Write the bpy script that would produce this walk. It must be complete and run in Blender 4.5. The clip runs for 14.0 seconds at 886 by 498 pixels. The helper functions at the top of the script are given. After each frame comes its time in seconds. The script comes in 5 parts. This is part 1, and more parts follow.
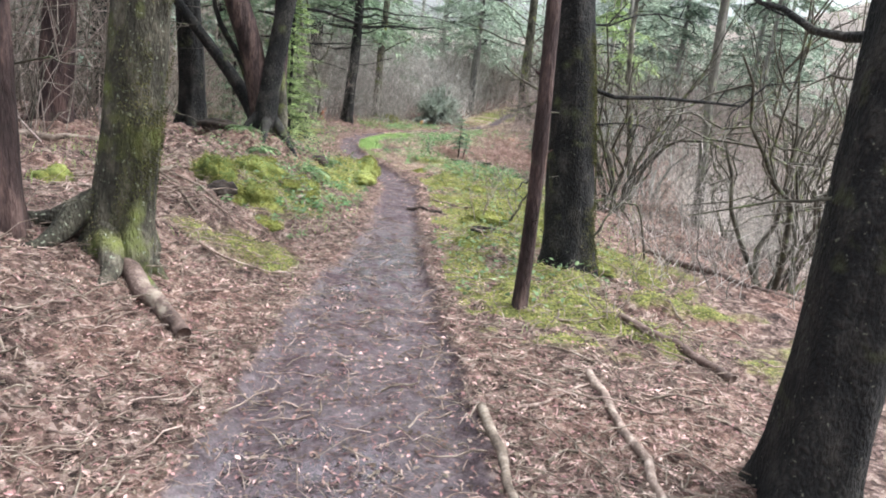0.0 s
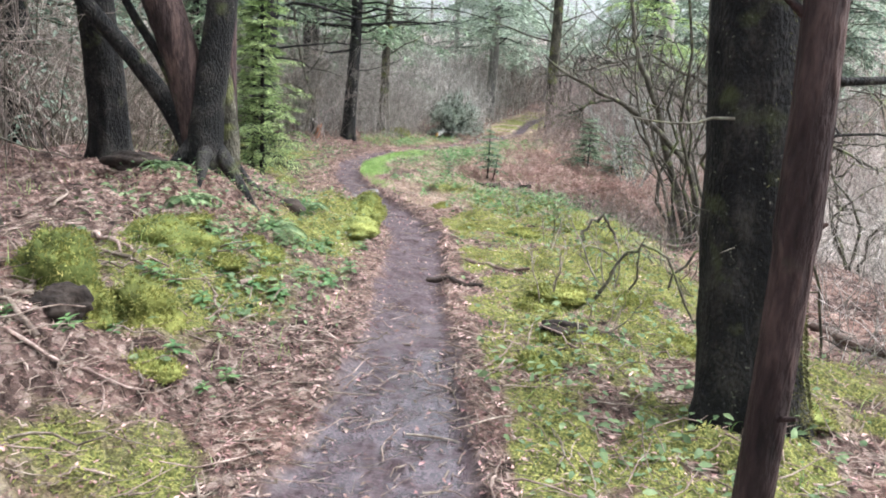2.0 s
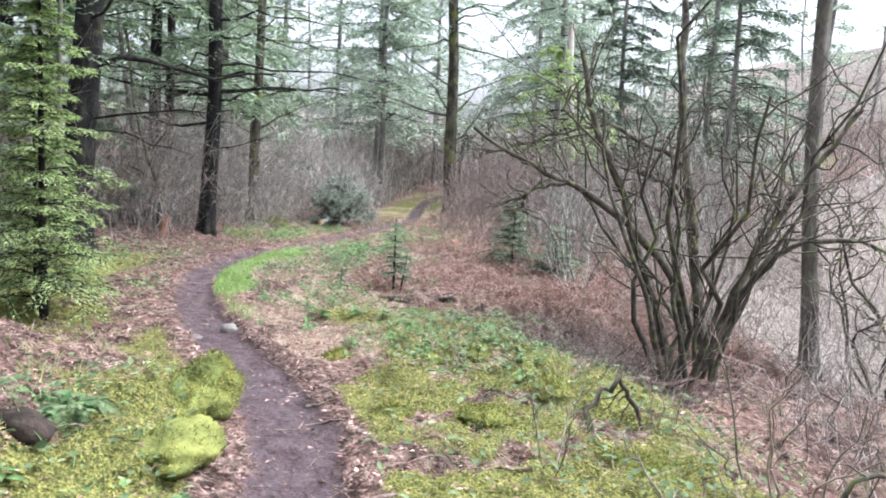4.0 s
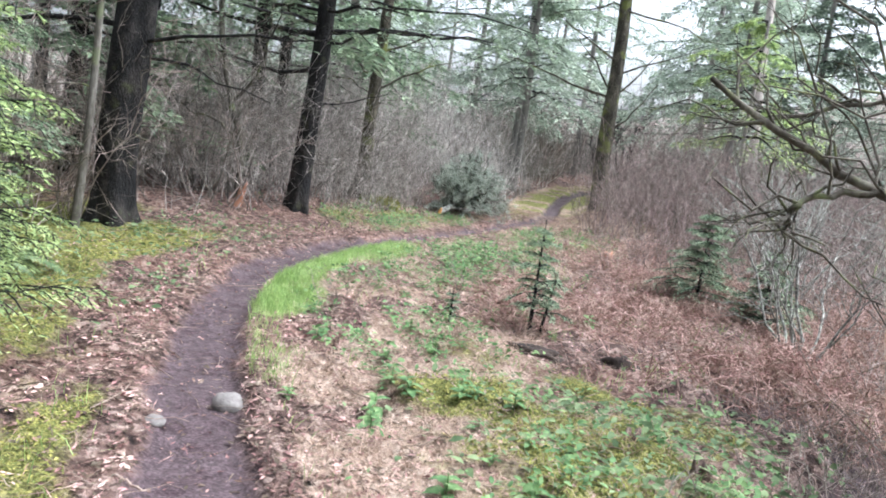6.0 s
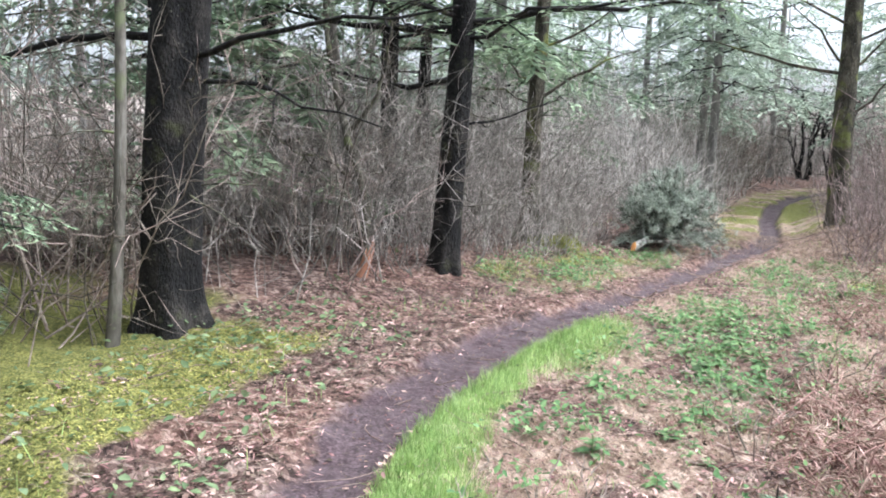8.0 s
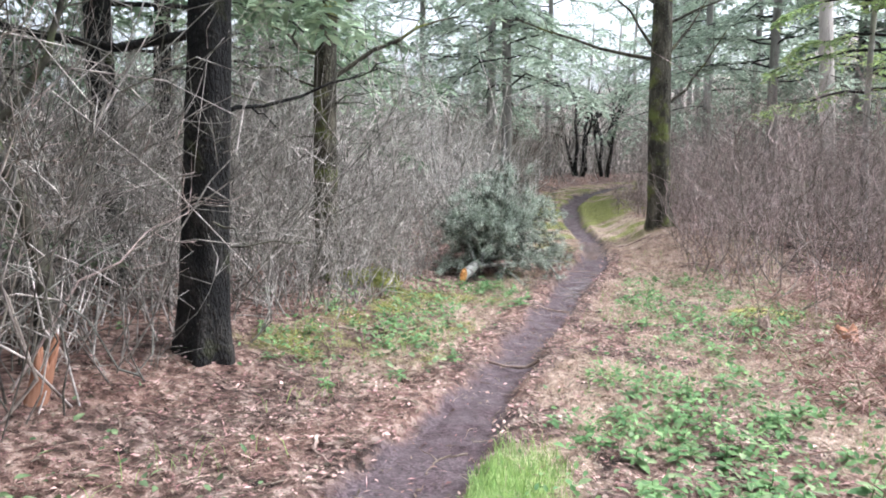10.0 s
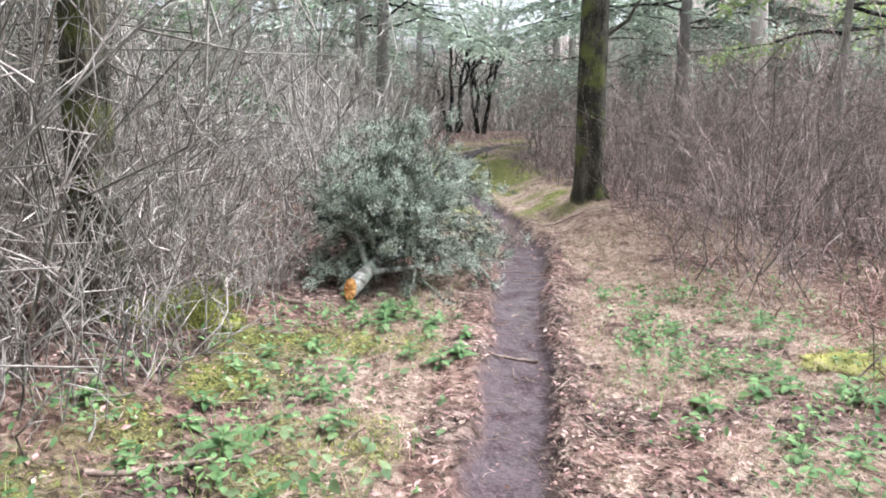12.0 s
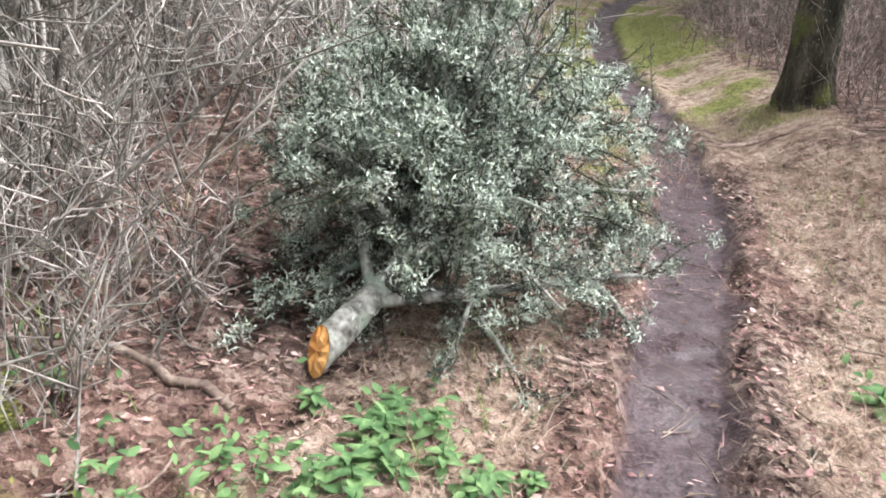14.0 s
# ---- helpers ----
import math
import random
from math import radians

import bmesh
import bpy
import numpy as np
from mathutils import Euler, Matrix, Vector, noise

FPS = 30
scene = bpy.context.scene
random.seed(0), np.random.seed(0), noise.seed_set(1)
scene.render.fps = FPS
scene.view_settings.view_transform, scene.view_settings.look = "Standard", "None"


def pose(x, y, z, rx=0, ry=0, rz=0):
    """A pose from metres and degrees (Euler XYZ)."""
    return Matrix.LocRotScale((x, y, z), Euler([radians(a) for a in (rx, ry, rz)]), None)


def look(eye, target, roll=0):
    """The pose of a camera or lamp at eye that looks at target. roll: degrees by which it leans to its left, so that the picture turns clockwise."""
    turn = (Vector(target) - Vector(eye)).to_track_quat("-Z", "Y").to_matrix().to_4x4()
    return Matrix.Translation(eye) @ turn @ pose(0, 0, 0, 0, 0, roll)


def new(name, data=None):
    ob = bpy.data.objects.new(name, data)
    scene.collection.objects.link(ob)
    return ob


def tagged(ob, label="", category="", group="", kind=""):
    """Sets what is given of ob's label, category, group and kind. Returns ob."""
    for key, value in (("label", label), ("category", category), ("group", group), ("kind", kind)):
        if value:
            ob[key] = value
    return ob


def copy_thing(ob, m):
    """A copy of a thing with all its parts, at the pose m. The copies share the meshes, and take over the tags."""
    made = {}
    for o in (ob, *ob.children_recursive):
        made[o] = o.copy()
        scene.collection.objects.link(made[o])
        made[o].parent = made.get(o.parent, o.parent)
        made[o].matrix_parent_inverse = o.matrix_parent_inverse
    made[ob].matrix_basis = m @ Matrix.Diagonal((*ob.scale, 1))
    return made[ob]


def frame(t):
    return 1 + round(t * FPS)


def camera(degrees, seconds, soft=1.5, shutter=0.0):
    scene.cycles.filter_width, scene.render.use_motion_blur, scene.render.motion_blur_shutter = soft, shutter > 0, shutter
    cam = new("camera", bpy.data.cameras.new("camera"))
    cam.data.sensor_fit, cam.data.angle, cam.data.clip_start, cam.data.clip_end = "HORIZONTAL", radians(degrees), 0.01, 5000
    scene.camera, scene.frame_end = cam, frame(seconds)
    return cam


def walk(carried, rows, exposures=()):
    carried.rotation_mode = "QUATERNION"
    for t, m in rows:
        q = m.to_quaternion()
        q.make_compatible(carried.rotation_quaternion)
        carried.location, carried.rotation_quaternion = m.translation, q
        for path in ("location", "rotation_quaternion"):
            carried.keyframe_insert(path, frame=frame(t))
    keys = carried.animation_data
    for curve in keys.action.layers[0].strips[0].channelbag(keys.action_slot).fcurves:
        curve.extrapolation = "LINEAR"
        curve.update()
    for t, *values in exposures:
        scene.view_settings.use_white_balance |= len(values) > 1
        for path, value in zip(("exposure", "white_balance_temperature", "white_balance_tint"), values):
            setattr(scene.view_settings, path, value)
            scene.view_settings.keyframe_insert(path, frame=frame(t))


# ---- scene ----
cam = camera(62.2, 14.0, soft=1.9)
PATH = [
    (0, (2.006, -9.134, 1.802), (1.697, -7.216, 1.327), 6.2),
    (0.5, (1.912, -8.206, 1.75), (1.429, -6.326, 1.266), 2.8),
    (1, (1.676, -7.311, 1.725), (1.228, -5.425, 1.232), 0.6),
    (1.5, (1.423, -6.471, 1.67), (1.011, -4.569, 1.211), 0.5),
    (2, (1.18, -5.616, 1.626), (0.82, -3.702, 1.169), 3.3),
    (2.5, (0.971, -4.782, 1.628), (0.689, -2.858, 1.163), 3.4),
    (3, (0.746, -3.923, 1.666), (0.491, -1.955, 1.412), 2.8),
    (3.2, (0.64, -3.561, 1.696), (0.467, -1.582, 1.466), 2.3),
    (5.3, (0.127, -0.118, 1.36), (0.106, 1.853, 1.018), 3.0),
    (5.5, (0.047, 0.244, 1.371), (-0.03, 2.2, 0.963), 4.6),
    (6, (-0.134, 1.108, 1.388), (-0.52, 3.048, 1.094), 8.0),
    (6.5, (-0.35, 1.879, 1.394), (-0.97, 3.745, 1.025), 3.7),
    (7, (-0.567, 2.673, 1.418), (-1.316, 4.505, 1.131), 3.0),
    (7.2, (-0.695, 2.978, 1.394), (-1.542, 4.766, 1.106), 2.5),
    (9.5, (-2.187, 6.125, 1.407), (-2.611, 8.063, 1.158), -0.3),
    (10, (-2.426, 6.891, 1.36), (-2.642, 8.863, 1.105), 0.2),
    (10.5, (-2.672, 7.689, 1.346), (-2.811, 9.664, 1.061), 0.7),
    (11, (-2.779, 8.509, 1.312), (-2.669, 10.489, 1.054), 3.1),
    (11.5, (-2.891, 9.344, 1.25), (-2.887, 11.315, 0.91), 3.2),
    (12, (-2.909, 10.16, 1.225), (-2.732, 12.118, 0.859), 1.7),
    (12.5, (-2.851, 10.853, 1.313), (-2.591, 12.812, 1.006), -3.0),
    (13, (-2.69, 11.698, 1.254), (-2.161, 13.575, 0.812), -1.9),
    (13.5, (-2.578, 12.511, 1.275), (-2.375, 14.457, 0.858), 3.6),
    (14, (-2.537, 13.154, 1.275), (-2.692, 14.985, 0.486), 3.9),
]
walk(cam, [(t, look(eye, target, roll)) for t, eye, target, roll in PATH], [(0.0, 1.88, 6050, 7), (0.5, 1.9, 6050, 3), (2.0, 1.93, 6000, 8), (3.0, 1.95, 5950, 12), (6.0, 1.9, 5850, 10), (9.5, 1.95, 5900, 10), (12.0, 1.98, 6000, 10), (14.0, 1.9, 6250, 10)])

# ---- light ----
world = bpy.data.worlds.new("overcast_sky")
scene.world = world
world.use_nodes = True
_wn, _wl = world.node_tree.nodes, world.node_tree.links
sky = _wn.new("ShaderNodeTexSky")
sky.sky_type, sky.sun_disc = "NISHITA", False
sky.sun_elevation, sky.sun_rotation = radians(62), radians(75)
sky.air_density, sky.dust_density, sky.ozone_density = 1.0, 6.0, 1.0
grey = _wn.new("ShaderNodeHueSaturation")
grey.inputs["Saturation"].default_value = 0.25
_wl.new(sky.outputs["Color"], grey.inputs["Color"])
_wl.new(grey.outputs["Color"], _wn["Background"].inputs["Color"])
_wn["Background"].inputs["Strength"].default_value = 0.125
sun = new("sun", bpy.data.lights.new("sun", "SUN"))
sun.data.energy, sun.data.angle, sun.data.color = 0.9, radians(30), (1.0, 0.98, 0.95)
sun.matrix_world = look((14 * math.sin(radians(75)), 14 * math.cos(radians(75)), 26), (0, 0, 0))

# ---- small tools ----
rng = np.random.default_rng(7)


def S(a, b, v):
    k = np.clip((v - a) / (b - a), 0, 1)
    return k * k * (3 - 2 * k)


def vnoise(x, y, seed=0):
    """Smooth value noise in 0..1."""
    x, y = np.asarray(x, float) + 137.3 * seed, np.asarray(y, float) - 71.9 * seed
    i, j = np.floor(x), np.floor(y)
    u, v = x - i, y - j
    u, v = u * u * (3 - 2 * u), v * v * (3 - 2 * v)

    def h(a, b):
        q = np.sin(a * 127.1 + b * 311.7 + seed * 17.0) * 43758.5453
        return q - np.floor(q)
    return (h(i, j) * (1 - u) + h(i + 1, j) * u) * (1 - v) + (h(i, j + 1) * (1 - u) + h(i + 1, j + 1) * u) * v


def fnoise(x, y, seed=0):
    return 0.55 * vnoise(x, y, seed) + 0.3 * vnoise(x * 2.1, y * 2.1, seed + 3) + 0.15 * vnoise(x * 4.3, y * 4.3, seed + 5)


def unit(a):
    return a / np.maximum(np.linalg.norm(a, axis=-1, keepdims=True), 1e-9)


class MB:
    """A growing mesh of arrays."""

    def __init__(self):
        self.v, self.q, self.t, self.n = [], [], [], 0

    def add(self, verts, quads=None, tris=None):
        if quads is not None and len(quads):
            self.q.append(np.asarray(quads) + self.n)
        if tris is not None and len(tris):
            self.t.append(np.asarray(tris) + self.n)
        self.v.append(np.asarray(verts, float))
        self.n += len(verts)
        return self

    def mesh(self, name, origin=(0, 0, 0), smooth=True):
        me = bpy.data.meshes.new(name)
        v = np.concatenate(self.v) - np.asarray(origin, float)
        q = np.concatenate(self.q) if self.q else np.zeros((0, 4), int)
        t = np.concatenate(self.t) if self.t else np.zeros((0, 3), int)
        me.vertices.add(len(v))
        me.vertices.foreach_set("co", v.ravel())
        me.loops.add(q.size + t.size)
        me.loops.foreach_set("vertex_index", np.concatenate([q.ravel(), t.ravel()]).astype(np.int32))
        me.polygons.add(len(q) + len(t))
        me.polygons.foreach_set("loop_start", np.concatenate([np.arange(len(q)) * 4, q.size + np.arange(len(t)) * 3]).astype(np.int32))
        me.polygons.foreach_set("use_smooth", np.full(len(q) + len(t), smooth))
        me.update(calc_edges=True)
        me.validate()
        return me


def thing(name, at, label, category, group="", kind=""):
    ob = new(name)
    ob.location = at
    ob.empty_display_size = 0.1
    return tagged(ob, label, category, group, kind)


def part(name, mb, material, parent, label="", smooth=True):
    """Link a mesh, built in world places, as one object under its thing."""
    at = parent.location if parent.parent is None else Vector(parent.parent.location) + Vector(parent.location)
    ob = new(name, mb.mesh(name, at, smooth))
    ob.data.materials.append(material)
    ob.parent = parent
    return tagged(ob, label)


def solid(name, mb, material, at, label, category, group="", kind="", smooth=True):
    ob = new(name, mb.mesh(name, at, smooth))
    ob.location = at
    ob.data.materials.append(material)
    return tagged(ob, label, category, group, kind)


def tubes(mb, paths, radii, sides=3, cap=False):
    """Many bent, tapering stems at once: paths (N, S, 3), radii (N, S)."""
    paths, radii = np.asarray(paths, float), np.asarray(radii, float)
    n, s, _ = paths.shape
    tan = np.empty_like(paths)
    tan[:, 1:-1] = paths[:, 2:] - paths[:, :-2]
    tan[:, 0], tan[:, -1] = paths[:, 1] - paths[:, 0], paths[:, -1] - paths[:, -2]
    tan = unit(tan)
    main = unit(paths[:, -1] - paths[:, 0])
    ref = np.where(np.abs(main[:, 2:3]) > 0.8, np.array([[1.0, 0.2, 0]]), np.array([[0, 0.15, 1.0]]))[:, None, :]
    a = unit(np.cross(tan, np.broadcast_to(ref, tan.shape)))
    b = np.cross(tan, a)
    ang = np.arange(sides) * 2 * math.pi / sides
    ring = paths[:, :, None] + radii[:, :, None, None] * (np.cos(ang)[None, None, :, None] * a[:, :, None] + np.sin(ang)[None, None, :, None] * b[:, :, None])
    idx = np.arange(n * s * sides).reshape(n, s, sides)
    nxt = np.roll(idx, -1, axis=2)
    quads = np.stack([idx[:, :-1], nxt[:, :-1], nxt[:, 1:], idx[:, 1:]], -1).reshape(-1, 4)
    mb.add(ring.reshape(-1, 3), quads)
    if cap:
        for k, flip in ((0, True), (-1, False)):
            c = paths[:, k]
            i0 = mb.n - n * s * sides if k == 0 else mb.n - n * s * sides - n
            ids = idx[:, k] + i0
            base = mb.n
            mb.v.append(c), mb.t.append(np.stack([np.repeat(np.arange(n) + base, sides), ids.ravel() if flip else np.roll(ids, -1, 1).ravel(), np.roll(ids, -1, 1).ravel() if flip else ids.ravel()], -1))
            mb.n += n
    return mb


def bend(p0, d, length, segs=4, sag=0.0, wob=0.1, r=rng):
    """Paths from points p0 along d with droop and wobble: (N, segs + 1, 3)."""
    p0, d = np.atleast_2d(p0), unit(np.atleast_2d(d))
    n = len(p0)
    length = np.broadcast_to(length, (n,))
    k = np.linspace(0, 1, segs + 1)
    out = p0[:, None] + d[:, None] * (k[None, :, None] * length[:, None, None])
    w = np.cumsum(r.normal(0, 1, (n, segs + 1, 3)), axis=1) * wob
    w -= w[:, :1]
    out += w * length[:, None, None] / (segs + 1)
    out[:, :, 2] -= np.broadcast_to(sag, (n,))[:, None] * length[:, None] * k[None] ** 2
    return out


def along(paths, which, k):
    """Points and directions at the share k of the paths numbered which."""
    s = paths.shape[1] - 1
    f = np.clip(k * s, 0, s - 1e-6)
    i = f.astype(int)
    a, b = paths[which, i], paths[which, i + 1]
    return a + (b - a) * (f - i)[:, None], unit(b - a)


def leaves(mb, p, d, nrm, length, width, fold=0.25, curl=0.2):
    """Pointed leaves with a midrib, folded and curled."""
    n = len(p)
    d = unit(d)
    side = unit(np.cross(d, nrm))
    up = np.cross(side, d)
    length, width = np.broadcast_to(length, (n,))[:, None], np.broadcast_to(width, (n,))[:, None]

    def at(k, w, drop=0.0):
        return p + d * length * k + side * width * w + up * (np.abs(w) * fold * width - curl * k * k * length)
    v = np.stack([at(0, 0), at(.35, -.5), at(.35, 0), at(.35, .5), at(.72, -.34), at(.72, 0), at(.72, .34), at(1, 0)], 1).reshape(-1, 3)
    o = (np.arange(n) * 8)[:, None]
    quads = np.concatenate([o + np.array([[1, 4, 5, 2]]), o + np.array([[2, 5, 6, 3]])])
    tris = np.concatenate([o + np.array([[0, 1, 2]]), o + np.array([[0, 2, 3]]), o + np.array([[4, 7, 5]]), o + np.array([[5, 7, 6]])])
    return mb.add(v, quads, tris)


def slips(mb, p, d, nrm, length, width, fold=0.3):
    """Small folded slips (needle sprays, dead leaves, moss fronds): two triangles each."""
    n = len(p)
    d = unit(d)
    side = unit(np.cross(d, nrm))
    up = np.cross(side, d)
    length, width = np.broadcast_to(length, (n,))[:, None], np.broadcast_to(width, (n,))[:, None]
    m = p + d * length * 0.45
    v = np.stack([p, m - side * width * .5 + up * width * fold, m + side * width * .5 + up * width * fold, p + d * length], 1).reshape(-1, 3)
    o = (np.arange(n) * 4)[:, None]
    return mb.add(v, None, np.concatenate([o + np.array([[0, 3, 1]]), o + np.array([[0, 2, 3]])]))


def blades(mb, p, lean, height, width):
    """Grass blades in two bent lengths."""
    n = len(p)
    ang = rng.uniform(0, 2 * math.pi, n)
    side = np.stack([np.cos(ang), np.sin(ang), np.zeros(n)], -1)
    h, w = np.broadcast_to(height, (n,))[:, None], np.broadcast_to(width, (n,))[:, None]
    z = np.array([[0, 0, 1.0]])
    m = p + z * h * .6 + lean * h * .35
    tip = p + z * h * .92 + lean * h
    v = np.stack([p - side * w * .5, p + side * w * .5, m - side * w * .4, m + side * w * .4, tip], 1).reshape(-1, 3)
    o = (np.arange(n) * 5)[:, None]
    return mb.add(v, o + np.array([[0, 1, 3, 2]]), o + np.array([[2, 3, 4]]))


def rand_dirs(n, up=0.0):
    d = rng.normal(0, 1, (n, 3))
    d[:, 2] += up
    return unit(d)


# ---- materials ----
def material(name, stops, scale=4.0, rough=0.85, bump=0.4, fine=30.0, vary=0.25, stretch=(1, 1, 1), overlay=None, spec=0.3, glow=0.0, deep=0.02, specks=None):
    """stops: colours of a noise ramp. overlay: (colour, threshold, scale) for moss or lichen. vary: change from piece to piece. glow: light let through."""
    m = bpy.data.materials.new(name)
    m.use_nodes = True
    nt = m.node_tree
    nd, ln = nt.nodes, nt.links
    bs = nd["Principled BSDF"]
    tc, mp = nd.new("ShaderNodeTexCoord"), nd.new("ShaderNodeMapping")
    mp.inputs["Scale"].default_value = stretch
    ln.new(tc.outputs["Object"], mp.inputs["Vector"])
    n1, n2 = nd.new("ShaderNodeTexNoise"), nd.new("ShaderNodeTexNoise")
    for nn, sc, de in ((n1, scale, 5), (n2, fine, 4)):
        nn.inputs["Scale"].default_value, nn.inputs["Detail"].default_value = sc, de
        ln.new(mp.outputs[0], nn.inputs["Vector"])
    mixf = nd.new("ShaderNodeMath")
    mixf.operation = "MULTIPLY_ADD"
    ln.new(n2.outputs["Fac"], mixf.inputs[0])
    mixf.inputs[1].default_value = 0.5
    ln.new(n1.outputs["Fac"], mixf.inputs[2])
    ramp = nd.new("ShaderNodeValToRGB")
    el = ramp.color_ramp.elements
    while len(el) < len(stops):
        el.new(0.5)
    for i, c in enumerate(stops):
        el[i].position = 0.5 + 0.5 * i / max(1, len(stops) - 1)
        el[i].color = (*c, 1)
    ln.new(mixf.outputs[0], ramp.inputs["Fac"])
    col = ramp.outputs["Color"]
    if overlay:
        oc, th, osc = overlay
        n3 = nd.new("ShaderNodeTexNoise")
        n3.inputs["Scale"].default_value, n3.inputs["Detail"].default_value = osc, 6
        ln.new(tc.outputs["Object"], n3.inputs["Vector"])
        r3 = nd.new("ShaderNodeMapRange")
        r3.inputs[1].default_value, r3.inputs[2].default_value = th, th + 0.12
        ln.new(n3.outputs["Fac"], r3.inputs[0])
        mx = nd.new("ShaderNodeMix")
        mx.data_type = "RGBA"
        ln.new(r3.outputs[0], mx.inputs[0])
        ln.new(col, mx.inputs[6])
        mx.inputs[7].default_value = (*oc, 1)
        col = mx.outputs[2]
    if specks:
        oc, th, osc = specks
        n4 = nd.new("ShaderNodeTexNoise")
        n4.inputs["Scale"].default_value, n4.inputs["Detail"].default_value = osc, 3
        ln.new(tc.outputs["Object"], n4.inputs["Vector"])
        r4 = nd.new("ShaderNodeMapRange")
        r4.inputs[1].default_value, r4.inputs[2].default_value = th, th + .05
        ln.new(n4.outputs["Fac"], r4.inputs[0])
        m4 = nd.new("ShaderNodeMix")
        m4.data_type = "RGBA"
        ln.new(r4.outputs[0], m4.inputs[0])
        ln.new(col, m4.inputs[6])
        m4.inputs[7].default_value = (*oc, 1)
        col = m4.outputs[2]
    if vary:
        geo, oi = nd.new("ShaderNodeNewGeometry"), nd.new("ShaderNodeObjectInfo")
        ad = nd.new("ShaderNodeMath")
        ln.new(geo.outputs["Random Per Island"], ad.inputs[0])
        ln.new(oi.outputs["Random"], ad.inputs[1])
        fr = nd.new("ShaderNodeMath")
        fr.operation = "FRACT"
        ln.new(ad.outputs[0], fr.inputs[0])
        mr = nd.new("ShaderNodeMapRange")
        mr.inputs[3].default_value, mr.inputs[4].default_value = 1 - vary, 1 + vary
        ln.new(fr.outputs[0], mr.inputs[0])
        hs = nd.new("ShaderNodeHueSaturation")
        ln.new(mr.outputs[0], hs.inputs["Value"])
        m2 = nd.new("ShaderNodeMapRange")
        m2.inputs[3].default_value, m2.inputs[4].default_value = 0.5 + 0.06 * vary, 0.5 - 0.06 * vary
        ln.new(fr.outputs[0], m2.inputs[0])
        ln.new(m2.outputs[0], hs.inputs["Hue"])
        ln.new(col, hs.inputs["Color"])
        col = hs.outputs["Color"]
    ln.new(col, bs.inputs["Base Color"])
    bs.inputs["Roughness"].default_value = rough
    bs.inputs["Specular IOR Level"].default_value = spec
    if bump:
        bp = nd.new("ShaderNodeBump")
        bp.inputs["Strength"].default_value, bp.inputs["Distance"].default_value = bump, deep
        ln.new(mixf.outputs[0], bp.inputs["Height"])
        ln.new(bp.outputs[0], bs.inputs["Normal"])
    if glow:
        tr, ms = nd.new("ShaderNodeBsdfTranslucent"), nd.new("ShaderNodeMixShader")
        ln.new(col, tr.inputs["Color"])
        ms.inputs[0].default_value = glow
        ln.new(bs.outputs[0], ms.inputs[1])
        ln.new(tr.outputs[0], ms.inputs[2])
        ln.new(ms.outputs[0], nd["Material Output"].inputs["Surface"])
    return m


BARK = material("dark_conifer_bark", [(.004, .004, .005), (.014, .013, .013), (.05, .045, .04)], 7, .9, 1.0, 60, .1, (1, 1, .55), ((.06, .066, .03), .6, 4), deep=.05, specks=((.13, .13, .1), .67, 45))
BARK_MOSSY = material("mossy_bark", [(.02, .018, .014), (.06, .054, .04), (.17, .15, .115)], 9, .95, 1.0, 55, .1, (1, 1, .4), ((.15, .165, .05), .53, 3.2), deep=.06, specks=((.24, .25, .19), .64, 34))
BARK_RED = material("reddish_bark", [(.014, .009, .009), (.05, .031, .03), (.15, .095, .085)], 8, .85, 1.0, 50, .1, (1, 1, .25), ((.1, .1, .06), .62, 3), deep=.05)
BARK_GREY = material("grey_bark", [(.07, .065, .058), (.16, .145, .125), (.32, .3, .27)], 6, .9, .6, 40, .15, (1, 1, .3), ((.2, .22, .13), .55, 5))
BARK_SHRUB = material("dark_mossy_shrub_bark", [(.03, .027, .022), (.085, .076, .06), (.2, .19, .15)], 9, .9, .6, 40, .2, (1, 1, .5), ((.17, .19, .09), .55, 6))
BARK_PALE = material("pale_bare_wood", [(.3, .27, .24), (.45, .41, .37), (.6, .56, .52)], 4, .8, .4, 30, .1, (1, 1, .2))
# Far bark and needles: distance haze is painted into these paler colours.
BARK_FAR = material("haze_pale_conifer_bark", [(.13, .123, .115), (.24, .226, .21), (.38, .365, .34)], 4, .9, .4, 20, .3, (1, 1, .4))
NEEDLE_FAR = material("haze_pale_green_needles", [(.27, .34, .265), (.39, .47, .37), (.52, .59, .49)], 3, .8, 0, 12, .3, glow=.35)
TWIG_BROWN = material("brown_twigs", [(.1, .085, .07), (.24, .2, .17), (.42, .37, .32)], 8, .85, 0, 40, .6)
TWIG_GREY = material("grey_twigs", [(.075, .066, .057), (.285, .26, .235), (.62, .58, .53)], 8, .85, 0, 40, .6)
TWIG_RED = material("reddish_thicket_twigs", [(.075, .056, .05), (.225, .18, .16), (.48, .41, .37)], 8, .85, 0, 40, .6)
TWIG_PALE = material("pale_twigs", [(.16, .15, .135), (.42, .395, .36), (.72, .69, .64)], 8, .85, 0, 40, .6)
STICK = material("weathered_stick", [(.08, .058, .048), (.22, .165, .135), (.46, .38, .32)], 10, .85, .4, 60, .3)
LOG = material("log_bark", [(.045, .03, .026), (.12, .08, .068), (.26, .19, .165)], 7, .85, .8, 50, .1, (1, 1, 1), ((.3, .25, .2), .58, 6))
LICHEN = material("pale_green_lichen", [(.27, .33, .26), (.46, .52, .44), (.66, .7, .63)], 12, .95, .5, 60, .3)
